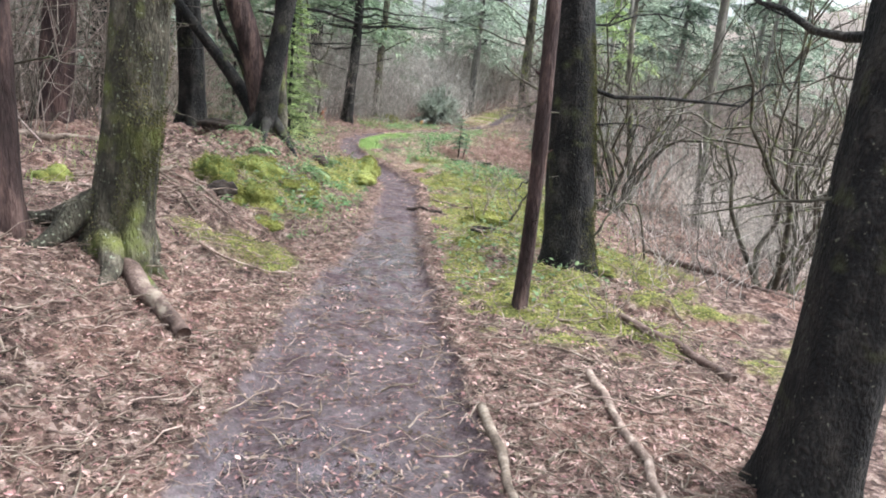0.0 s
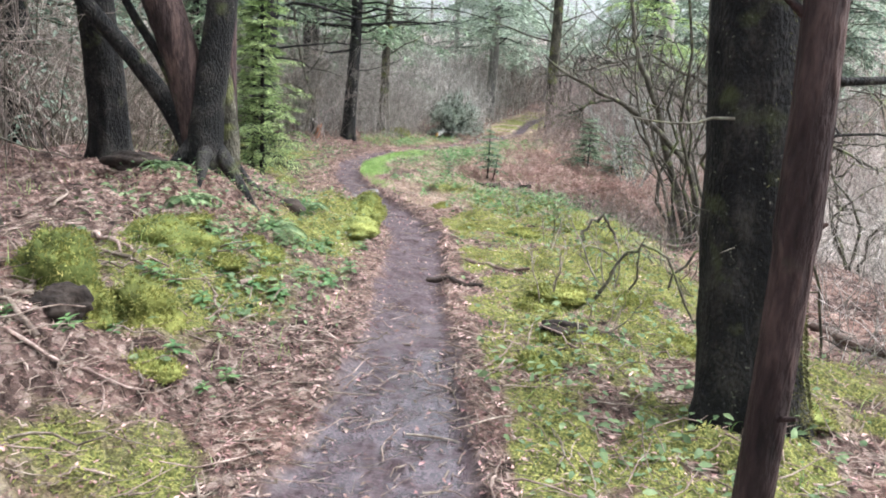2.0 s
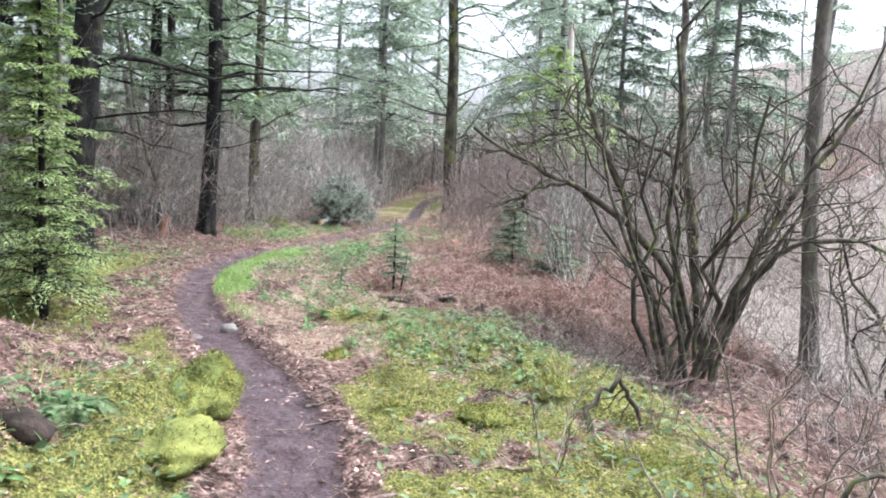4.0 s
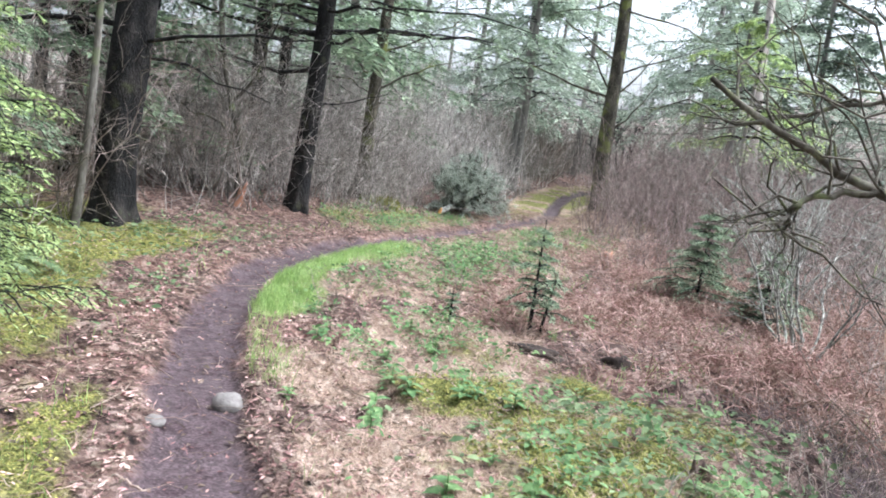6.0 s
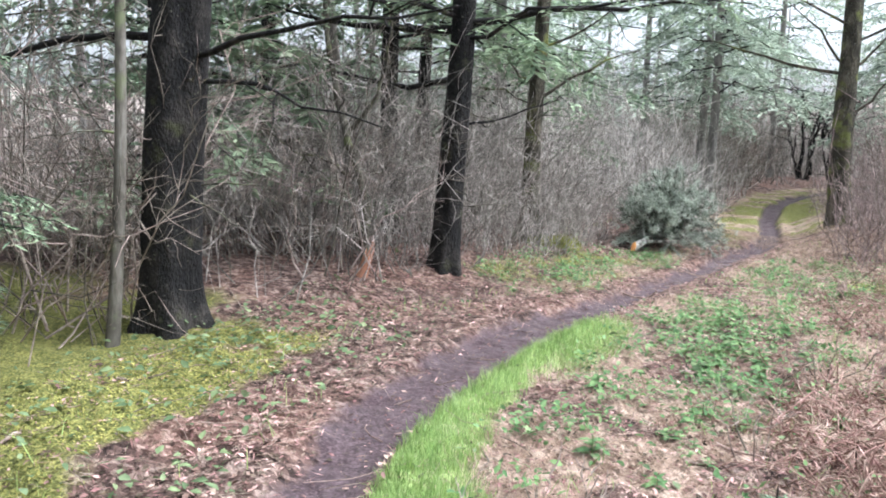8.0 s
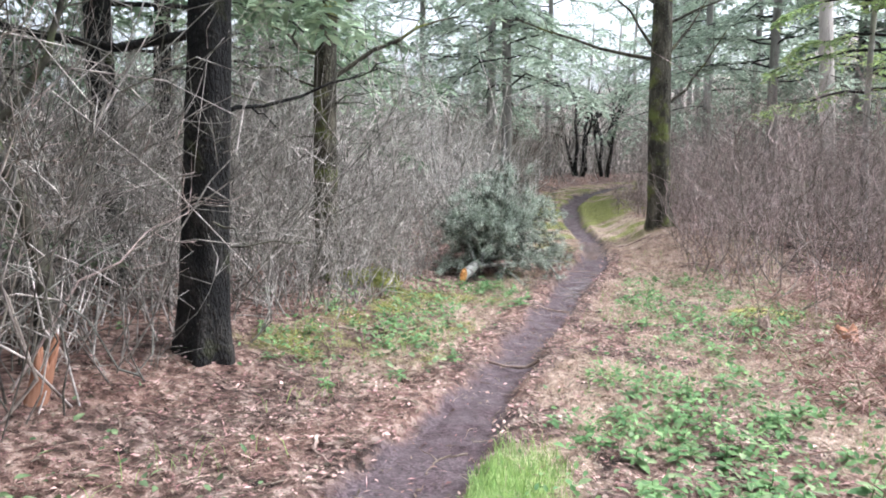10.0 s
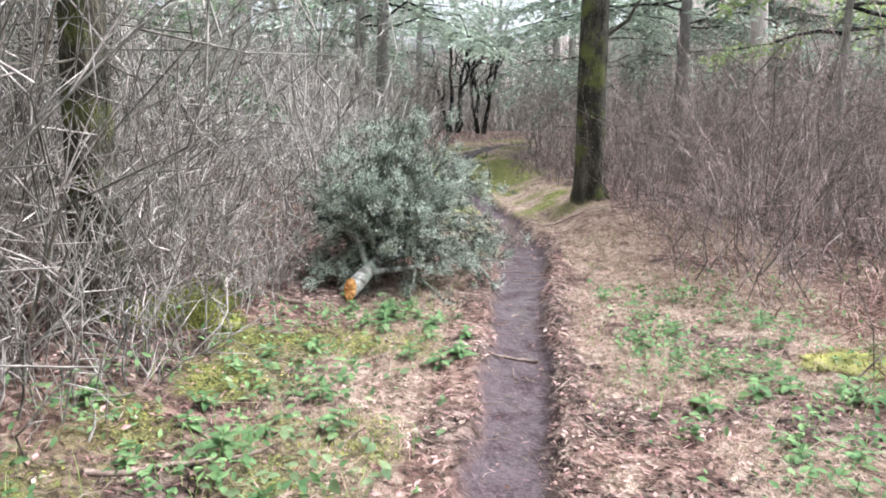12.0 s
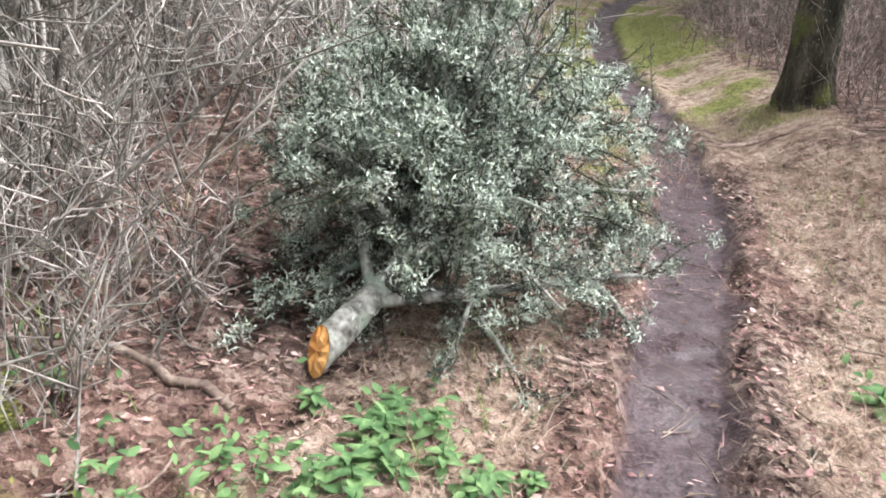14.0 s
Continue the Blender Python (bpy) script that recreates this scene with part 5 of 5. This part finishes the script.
# tangle of dead branches on the bank by the old tree
for i in range(40):
    x, y = rng.uniform(-2.6, -.8), rng.uniform(-4.3, -.9)
    a, ln_ = rng.uniform(-.6, 3.4), rng.uniform(.4, 1.1)
    lying("fallen_branch", [(x, y), (x + .5 * ln_ * math.cos(a), y + .5 * ln_ * math.sin(a)), (x + ln_ * math.cos(a + .25), y + ln_ * math.sin(a + .25))], rng.uniform(.009, .02), .005, STICK, "pale dead branch in a tangle on the bank", "branch", 1.5 + 2 * rng.random(), 6, wob=.02, twigs=4)
for i in range(18):
    x, y = rng.uniform(1.5, 3.2), rng.uniform(-6.5, -2.6)
    a, ln_ = rng.uniform(0, 6.28), rng.uniform(.4, 1.1)
    lying("fallen_branch", [(x, y), (x + .5 * ln_ * math.cos(a), y + .5 * ln_ * math.sin(a)), (x + ln_ * math.cos(a + .25), y + ln_ * math.sin(a + .25))], rng.uniform(.007, .014), .004, STICK, "dead branch lying on leaf litter", "branch", 1.2, 6, wob=.02, twigs=3)


# ---- mossy lumps, stones, stumps ----
def lump(name, x, y, sx, sy, sz, mat, label, category, rough=.2, sink=.4, seed=0, fronds=0):
    q = np.random.default_rng(seed)
    bm = bmesh.new()
    bmesh.ops.create_icosphere(bm, subdivisions=4 if max(sx, sy) > .15 else 3, radius=1)
    z = g1(x, y)
    o = q.uniform(0, 50)
    for v in bm.verts:
        c = v.co
        f = 1 + rough * 2 * (noise.noise(Vector((c.x * 1.3 + o, c.y * 1.3, c.z * 1.3))) + .5 * noise.noise(Vector((c.x * 4 + o, c.y * 4, c.z * 4))))
        v.co = Vector((c.x * sx * f, c.y * sy * f, c.z * sz * f + sz * (1 - 2 * sink)))
    me = bpy.data.meshes.new(name)
    bm.to_mesh(me)
    bm.free()
    for p in me.polygons:
        p.use_smooth = True
    ob = new(name, me)
    ob.location = (x, y, z)
    me.materials.append(mat)
    tagged(ob, label, category)
    if fronds:
        mb = MB()
        co = np.array([v.co for v in me.vertices])
        nn = np.array([v.normal for v in me.vertices])
        ids = q.choice(len(co), fronds)
        top = nn[ids, 2] > -.1
        ids = ids[top]
        pp = co[ids] + q.normal(0, .008, (len(ids), 3))
        slips(mb, pp, unit(nn[ids] + q.normal(0, .6, (len(ids), 3))), rand_dirs(len(ids)), q.uniform(.015, .035, len(ids)), .008)
        fr = new("moss_fronds", mb.mesh("moss_fronds"))
        fr.data.materials.append(MOSS)
        fr.parent = ob
    return ob


ML = "rounded lump thick with yellow-green moss"
lump("mossy_lump", -1.45, -2.4, .18, .16, .2, MOSS_DARK, ML, "mossy rock", .3, .36, seed=1, fronds=5000)
lump("mossy_lump", -1.22, -2.5, .12, .12, .12, MOSS_DARK, ML, "mossy rock", .3, .36, seed=21, fronds=2500)
# Near-black lump puts the deep shade between the rocks into colour.
lump("root_clod", -1.27, -2.62, .16, .1, .1, DARK_SOIL_AND_SHADE, "near-black lump standing in for deep shade between mossy rocks", "soil", seed=22, rough=.3)
lump("mossy_lump", -1.1, -2.2, .17, .17, .19, MOSS_DARK, ML, "mossy rock", .3, .36, seed=2, fronds=4500)
lump("mossy_lump", -1.6, -1.2, .3, .24, .18, MOSS_DARK, ML, "mossy rock", seed=3, fronds=3500)
lump("mossy_lump", -1.15, 2.05, .17, .45, .19, MOSS_DARK, "long mossy hummock overhanging the path", "mossy bank", seed=4, fronds=6000)
lump("mossy_lump", -1.0, 1.3, .2, .3, .12, MOSS_DARK, ML, "mossy bank", seed=6, fronds=900)
lump("mossy_lump", -2.3, -3.6, .16, .16, .12, MOSS_DARK, "mossy old stump behind the tree", "stump", seed=7, fronds=600)
# The shade inside a hole in the bank, built as a near-black lump.
lump("root_clod", -1.5, .8, .14, .1, .08, DARK_SOIL_AND_SHADE, "near-black lump standing in for a shaded hole in the mossy bank", "root", seed=8, rough=.2)
lump("root_clod", -2.75, .25, .3, .12, .09, DARK_SOIL_AND_SHADE, "dark rotten log end on the mound", "log", seed=9, rough=.2)
lump("root_clod", 1.2, -.95, .24, .1, .05, DARK_SOIL_AND_SHADE, "dark rotting root clod edged with moss", "root", seed=10, rough=.25)
lump("root_clod", -.4, 6.7, .22, .12, .05, DARK_SOIL_AND_SHADE, "dark soil clod under the young fir", "soil", seed=11, rough=.25)
lump("root_clod", .25, 6.8, .13, .1, .08, DARK_SOIL_AND_SHADE, "dark soil clod beside dead bracken", "soil", seed=12, rough=.25)
lump("root_clod", 1.2, 6.9, .3, .15, .08, DARK_SOIL_AND_SHADE, "dark soil clod beside dead bracken", "soil", seed=13, rough=.25)
lump("stone", -1.72, 4.28, .085, .065, .06, STONE, "pale grey stone at the path's edge", "stone", .08, .3, 14)
lump("stone", -1.9, 3.95, .05, .04, .03, STONE, "small pale stone on the path", "stone", .08, .3, 15)
for i, (x, y) in enumerate(((-4.05, 14.4), (-3.85, 14.25), (-4.2, 14.15), (-3.95, 14.6))):
    lump("mossy_lump", x, y, .15, .13, .1, MOSS_DARK, "low mossy hummock under brush", "moss", .22, .5, 160 + i, 2600)
lump("mossy_lump", -.2, 13.9, .3, .24, .035, MOSS, "low pillow of moss", "moss", seed=17, fronds=700)


for i in range(16):
    x, y = rng.uniform(.5, 2.4), rng.uniform(-2.6, 4.2)
    x += np.interp(y, _ta[:, 1], _ta[:, 0])
    lump("mossy_lump", x, y, rng.uniform(.1, .24), rng.uniform(.1, .24), rng.uniform(.04, .08), MOSS_DARK, "low uneven cushion of yellow-green moss", "moss", .18, .55, 70 + i, 2600)


# cushions between the mossy rocks of the bank
bank = np.random.default_rng(77)
for i in range(12):
    x, y = bank.normal(-1.3, .3), bank.uniform(-2.7, .2)
    lump("mossy_lump", x, y, bank.uniform(.08, .2), bank.uniform(.08, .2), bank.uniform(.03, .07), MOSS_DARK, "low uneven cushion of moss between rocks", "moss", .18, .55, 110 + i, 2000)


def broken_stump(x, y, h, r, mat, label, lean=(0, 0)):
    q = np.random.default_rng(int(abs(x) * 31 + y * 7))
    z = g1(x, y) - .08
    sides = 14
    a = np.arange(sides) * 2 * math.pi / sides
    tip = h * q.uniform(.55, 1.0, sides)
    rings = []
    for f in (0, .15, .45, .8, 1.0):
        hh = f * tip
        rr = r * (1.35 - .5 * f) * q.uniform(.9, 1.1, sides)
        rings.append(np.stack([x + lean[0] * hh + rr * np.cos(a), y + lean[1] * hh + rr * np.sin(a), z + hh], -1))
    rings.append(np.stack([x + lean[0] * h * .5 + .3 * r * np.cos(a), y + lean[1] * h * .5 + .3 * r * np.sin(a), np.full(sides, z + h * .45)], -1))
    v = np.array(rings)
    i = np.arange(len(rings) * sides).reshape(len(rings), sides)
    n = np.roll(i, -1, 1)
    mb = MB().add(v.reshape(-1, 3), np.stack([i[:-1], n[:-1], n[1:], i[1:]], -1).reshape(-1, 4))
    return solid("broken_stump", mb, mat, (x, y, z), label, "stump")


broken_stump(-.5, 12.85, .34, .05, STICK, "small pale splintered stump among straw", (-.05, 0))
broken_stump(.15, 12.95, .22, .09, ROT_WOOD, "small rotten brown stump among straw")
broken_stump(-4.86, 10.2, .42, .05, ROT_WOOD, "splintered red rotten stump at the wood's edge", (.25, .1))
broken_stump(.55, 4.6, .2, .05, LOG, "small rotten stump in moss")
broken_stump(.25, 4.9, .16, .05, LOG, "small rotten stump in moss")


# ---- leafy plants ----
def leafy_plant():
    t = thing("leafy_plant", (0, 0, 0), "low plant with soft pointed green leaves", "plant", "low green plants")
    lm = MB()
    leaves(lm, np.zeros((1, 3)), np.array([[1.0, 0, .35]]), np.array([[0, 0, 1.0]]), .105, .056, .25, .55)
    me = lm.mesh("leaf")
    me.materials.append(LEAF_GREEN)
    sm = MB()
    tubes(sm, np.array([[(0, 0, -.02), (.004, 0, .04), (0, .006, .1), (.005, 0, .16)]]), np.array([[.004, .0035, .003, .002]]), 5)
    part("stalk", sm, LEAF_GREEN, t)
    for i in range(10):
        o = new("leaf", me)
        o.parent = t
        h = .015 + .013 * i
        o.location = (.004, 0, h)
        o.rotation_euler = (rng.uniform(-.3, .3), -.035 * i + rng.uniform(-.25, .25), i * 2.4 + rng.uniform(-.4, .4))
        s = (1.15 - .045 * i) * rng.uniform(.75, 1.15)
        o.scale = (s, s, s)
    return t


PLANT = leafy_plant()
spots = []
for cx, cy, sx, sy, n in ((-1.1, 5.2, .45, .5, 14), (-1.6, 8.9, .35, .9, 22), (-1.35, 10.1, .35, .8, 22), (.3, 4.0, .5, .6, 16), (-.9, 11.3, .3, .6, 6), (-2.9, 14.55, .45, .3, 12), (-2.6, 14.2, .4, .3, 7), (-2.9, 15.0, .25, .12, 4), (-1.1, 14.4, .25, .6, 7), (-.4, 13.6, .4, .3, 5), (-1.9, 10.4, .25, .4, 6), (-1.75, 10.6, .3, .3, 3), (-.6, 4.6, .4, .4, 6), (-3.3, 12.9, .3, .4, 4), (-1.15, -1.2, .35, .5, 20), (-1.1, .1, .3, .5, 26), (-1.3, -2.3, .3, .25, 6), (-2.72, 14.72, .22, .12, 10), (-.6, 8.2, .5, 1.0, 14), (-.9, 12.2, .4, .8, 12), (-.5, 14.6, .4, .8, 12), (-1.2, 6.2, .4, .6, 12), (-3.4, 13.5, .4, .5, 12), (-3.7, 12.2, .5, .6, 12)):
    for _ in range(n):
        spots.append((rng.normal(cx, sx), rng.normal(cy, sy)))
sp = np.array(spots)
sp = sp[trail_side(sp[:, 0], sp[:, 1])[0] > .1]
for i, (x, y) in enumerate(sp):
    m = pose(x, y, g1(x, y), rng.uniform(-8, 8), rng.uniform(-8, 8), rng.uniform(0, 360))
    s = rng.uniform(.45, 1.0)
    if i == 0:
        PLANT.matrix_basis = m
        continue
    o = copy_thing(PLANT, m)
    o.scale = (s, s, s * .7)


def fern(x, y, n, ln_, label):
    t = thing("fern", (x, y, g1(x, y)), label, "fern")
    for i in range(n):
        a = 2 * math.pi * i / n + rng.uniform(-.3, .3)
        L = ln_ * rng.uniform(.7, 1.1)
        p = bend(np.array([[x, y, g1(x, y)]]), np.array([[math.cos(a), math.sin(a), .9]]), L, 8, .75, .05)
        mb = tubes(MB(), p, np.linspace(.004, .001, 9)[None], 4)
        m = 44
        k = np.repeat(np.linspace(.12, .99, m // 2), 2)
        q, tt = along(p, np.zeros(m, int), k)
        s = unit(np.cross(tt, np.array([[0, 0, 1.0]]))) * np.where(np.arange(m) % 2, 1, -1)[:, None]
        slips(mb, q, s + tt * .35 + [0, 0, -.15], np.array([[0, 0, 1.0]]).repeat(m, 0), L * .26 * np.sin(np.clip(k, .1, 1) * 3.0) + .01, .022)
        part("frond", mb, LEAF_DULL, t)


fern(-4.3, 5.6, 9, .6, "green fern at the edge of the moss")
fern(-4.9, 5.1, 9, .55, "green fern at the edge of the moss")
fern(-1.55, 1.25, 7, .35, "small fern on the mossy bank")
fern(-1.35, .1, 7, .35, "small fern on the mossy bank")
fern(-1.85, -.35, 7, .32, "small fern on the mossy bank")
fern(-2.35, .1, 8, .35, "small fern beside the many-stemmed tree")


for sx, sy in ((1.35, -.7), (.9, 1.4), (1.7, 2.4), (2.4, -.4), (1.3, 3.2), (2.2, .6), (2.9, -2.4), (2.5, -3.4), (.4, 3.4), (-1.9, 6.3), (-1.2, 7.9), (-.9, 9.4), (.2, 11.3), (-.2, 10.2)):
    shrub(sx, sy, rng.uniform(.35, .8), 4, .7, TWIG_BROWN, "thin dead weed stalks standing in moss", "dead_weed", .005, subs=3, foot=.1, fine=2)


# ---- ground cover, too fine to count ----
def scatter(n, x0, x1, y0, y1, weight):
    x, y = rng.uniform(x0, x1, n), rng.uniform(y0, y1, n)
    ok = rng.random(n) < weight(x, y)
    return x[ok], y[ok]


def litter():
    def wt(x, y):
        tr, mo, gr, _, _, _ = masks(x, y)
        d = trail_side(x, y)[0]
        return (1 - .8 * np.clip(mo * 1.1, 0, 1)) * (1 - .9 * np.clip(gr * 1.4, 0, 1)) * (1 - (.6 + .3 * (y > -3.5)) * (tr > .5)) * np.exp(-np.maximum(0, d - 1.4) / 1.3) * np.where(y < 0, 1.0, .95 - .25 * S(8, 11, y))
    for name, count, lo, hi, wlo, whi, label in (("leaf_litter", 300000, .016, .046, .25, .6, "scattered dead leaves and bark flakes"), ("needle_litter", 200000, .03, .09, .04, .1, "dry needles and shreds of bark")):
        mb = MB()
        x, y = scatter(count, -5, 3.6, -8.2, 18.5, wt)
        n = len(x)
        p = on_ground(x, y, .006)
        a = rng.uniform(0, 6.28, n)
        d = np.stack([np.cos(a), np.sin(a), rng.normal(.08, .22, n)], -1)
        L = rng.uniform(lo, hi, n)
        slips(mb, p, d, unit(np.array([[0, 0, 1.0]]) + rng.normal(0, .32, (n, 3))), L, L * rng.uniform(wlo, whi, n), .2)
        solid(name, mb, LEAF_DEAD, (0, 0, 0), label, "leaf litter", kind="stuff")
    mb = MB()
    x, y = scatter(40000, -5, 3.6, -8.2, 18.5, lambda x, y: (.3 + .7 * (y < 0)) * np.exp(-np.maximum(0, trail_side(x, y)[0] - 1.3) / 1.2) * (1 - .6 * (masks(x, y)[0] > .5)) * (1 - .9 * np.clip(masks(x, y)[2] * 1.4, 0, 1)))
    n = len(x)
    a = rng.uniform(0, 6.28, n)
    L = .04 + .26 * rng.random(n) ** 2
    pth = bend(on_ground(x, y, .008), np.stack([np.cos(a), np.sin(a), rng.normal(.03, .1, n)], -1), L, 3, 0, .3)
    tubes(mb, pth, np.linspace(1, .5, 4)[None] * rng.uniform(.0014, .0046, n)[:, None], 3)
    x, y = scatter(2600, -2.6, 3.6, -8.2, -1, lambda x, y: .35 + .65 * (trail_side(x, y)[0] > -.1))
    n = len(x)
    a = rng.uniform(0, 6.28, n)
    pth = bend(on_ground(x, y, .012), np.stack([np.cos(a), np.sin(a), rng.normal(.04, .09, n)], -1), .08 + .34 * rng.random(n) ** 2, 4, 0, .3)
    tubes(mb, pth, np.linspace(1, .5, 5)[None] * rng.uniform(.003, .008, n)[:, None], 4)
    solid("twig_litter", mb, STICK, (0, 0, 0), "small dry twigs strewn over the ground", "twigs", kind="stuff")


def moss_cover():
    mb = MB()
    x, y = scatter(420000, -4.8, 3.4, -5, 16, lambda x, y: np.clip(masks(x, y)[1] * 1.6 - .55, 0, 1))
    n = len(x)
    p = on_ground(x, y, .002) + np.stack([0 * x, 0 * x, rng.uniform(0, .02, n)], -1)
    slips(mb, p, unit(np.stack([rng.normal(0, 1, n), rng.normal(0, 1, n), rng.uniform(.0, .7, n)], -1)), unit(np.array([[0, 0, 1.0]]) + rng.normal(0, .25, (n, 3))), rng.uniform(.012, .034, n), rng.uniform(.006, .012, n))
    solid("moss_carpet", mb, MOSS, (0, 0, 0), "feathery yellow-green moss on the forest floor", "moss", kind="stuff")


def grass_cover():
    mb = MB()
    x, y = scatter(150000, -3.4, -.2, 3.8, 11.2, lambda x, y: np.clip(masks(x, y)[2] * 1.4 - .3, 0, 1))
    n = len(x)
    lean = rng.normal(0, .35, (n, 3)) * [1, 1, 0]
    blades(mb, on_ground(x, y, -.004), lean, rng.uniform(.04, .1, n), .0035)
    solid("grass", mb, GRASS, (0, 0, 0), "short bright green grass along the bend of the path", "grass", kind="stuff")
    mb = MB()
    x, y = scatter(210000, -4, 3, 3.5, 20, lambda x, y: np.clip(masks(x, y)[3] * 1.3 - .35, 0, .8) * (1 - .7 * np.clip(masks(x, y)[2], 0, 1)))
    n = len(x)
    lean = rng.normal(0, .9, (n, 3)) * [1, 1, 0]
    blades(mb, on_ground(x, y, -.004), lean * 1.5, rng.uniform(.03, .09, n), .003)
    solid("straw_grass", mb, STRAW, (0, 0, 0), "pale dry matted grass", "dry grass", kind="stuff")
    mb = MB()
    x, y = scatter(26000, -4.2, 3.5, -4, 18, lambda x, y: (fnoise(x * 2.3, y * 2.3, 31) > .58) * (trail_side(x, y)[0] > .15) * .6)
    n = len(x)
    lean = rng.normal(0, .5, (n, 3)) * [1, 1, 0]
    blades(mb, on_ground(x, y, -.004), lean, rng.uniform(.05, .16, n), .004)
    solid("grass_tufts", mb, GRASS, (0, 0, 0), "scattered tufts of green grass and shoots", "grass", kind="stuff")


def bracken_cover():
    mb = MB()
    x, y = scatter(22000, -1.2, 4.5, 5.6, 15.5, lambda x, y: np.clip(3.2 * fnoise(x * 1.3, y * 1.3, 41) - 1.15, 0, 1) * S(1.3, 2.1, trail_side(x, y)[0]) * S(6.2, 7.3, y) * (1 - .6 * (y > 10) * (x < .6)) * (1 - .8 * hollow(x, y)))
    n = len(x)
    a = rng.uniform(0, 6.28, n)
    pth = bend(on_ground(x, y, .0), np.stack([np.cos(a), np.sin(a), rng.uniform(.3, 1.8, n)], -1), rng.uniform(.2, .8, n), 4, .85, .3)
    pth[:, :, 2] = np.maximum(pth[:, :, 2], gz(pth[:, :, 0], pth[:, :, 1]) + .004)
    tubes(mb, pth, np.linspace(.0055, .002, 5)[None].repeat(n, 0), 3)
    m = n * 5
    w = np.repeat(np.arange(n), 5)
    p, t = along(pth, w, rng.uniform(.3, 1, m))
    slips(mb, p, unit(t + rng.normal(0, .7, (m, 3))), rand_dirs(m), rng.uniform(.05, .15, m), .009)
    solid("dead_bracken", mb, BRACKEN, (0, 0, 0), "collapsed reddish-brown dead bracken", "bracken", kind="stuff")


def ground_leaves():
    """Low creeping greenery."""
    mb = MB()

    def w(x, y):
        v = 1.2 * hump(x, y, .4, 4.1, .7, .8) + 1.2 * hump(x, y, .7, 5.3, .7, .7) + 1.2 * hump(x, y, -1.35, .6, .55, 1.2) + .9 * hump(x, y, -1.4, -.4, .6, .5) + .9 * hump(x, y, 1.6, -1.6, .8, 1.5) + .6 * hump(x, y, 1.2, 2.5, 1.1, 1.8) + .9 * hump(x, y, -1.8, -.4, .7, .8) + 1.1 * hump(x, y, -.95, -1.0, .35, .9) + .8 * hump(x, y, -1.5, 9.4, .5, 1.1) + .6 * hump(x, y, -3.4, 5.8, .7, 1.0) + .9 * hump(x, y, -4.3, 8.0, .8, 1.3) + .4 * hump(x, y, -3.2, 12.6, .6, 1.0) + .7 * hump(x, y, -.2, 5.1, .6, .5)
        return np.clip(v * (.2 + fnoise(x * 3, y * 3, 51)), 0, 1) * (trail_side(x, y)[0] > .12)
    x, y = scatter(60000, -5, 3.4, -3.5, 15, w)
    n = len(x)
    a = rng.uniform(0, 6.28, n)
    L = rng.uniform(.03, .075, n)
    leaves(mb, on_ground(x, y, 0) + np.stack([0 * x, 0 * x, rng.uniform(.01, .11, n)], -1), np.stack([np.cos(a), np.sin(a), rng.normal(.2, .3, n)], -1), unit(np.array([[0, 0, 1.0]]) + rng.normal(0, .35, (n, 3))), L, L * .55)
    solid("creeping_greenery", mb, LEAF_DULL, (0, 0, 0), "low creeping plants with small grey-green leaves", "ground cover", kind="stuff")


def low_greenery():
    mb = MB()

    def w(x, y):
        v = 1.5 * hump(x, y, -1.45, 9.7, .45, 1.2) + 1.2 * hump(x, y, .6, 5.2, .6, .6) + 1.3 * hump(x, y, .3, 4.1, .65, .6) + 1.0 * hump(x, y, -1.5, 11.0, .3, .8) + .9 * hump(x, y, -2.9, 14.45, .6, .35) + .7 * hump(x, y, -1.0, 14.2, .25, .8) + .6 * hump(x, y, -1.0, 5.4, .4, .6) + .7 * hump(x, y, -3.4, 12.2, .4, .7) + .5 * hump(x, y, -.2, 13.4, .5, .4) + .8 * hump(x, y, -1.4, .5, .3, .8)
        d, s = trail_side(x, y)
        v = v + .75 * (s > 0) * S(.25, .6, d) * (1 - S(1.5, 2.3, d)) * S(5, 6, y) * (1 - S(15, 16.5, y)) + .5 * (s < 0) * S(.3, .7, d) * (1 - S(1.3, 1.9, d)) * S(11, 12, y) * (1 - S(14.6, 15.2, y))
        return np.clip(v * (fnoise(x * 4.2, y * 4.2, 55) * 5 - 2.35), 0, 1) * (trail_side(x, y)[0] > .14)
    x, y = scatter(150000, -5, 2, -1.5, 16, w)
    n = len(x)
    a = rng.uniform(0, 6.28, n)
    L = rng.uniform(.022, .058, n)
    leaves(mb, on_ground(x, y, 0) + np.stack([0 * x, 0 * x, rng.uniform(.01, .12, n)], -1), np.stack([np.cos(a), np.sin(a), rng.normal(.35, .4, n)], -1), unit(np.array([[0, 0, 1.0]]) + rng.normal(0, .35, (n, 3))), L, L * .5)
    solid("low_greenery", mb, LEAF_GREEN, (0, 0, 0), "dense low plants with soft light green leaves", "ground cover", kind="stuff")


low_greenery()
litter()
moss_cover()
grass_cover()
bracken_cover()
ground_leaves()
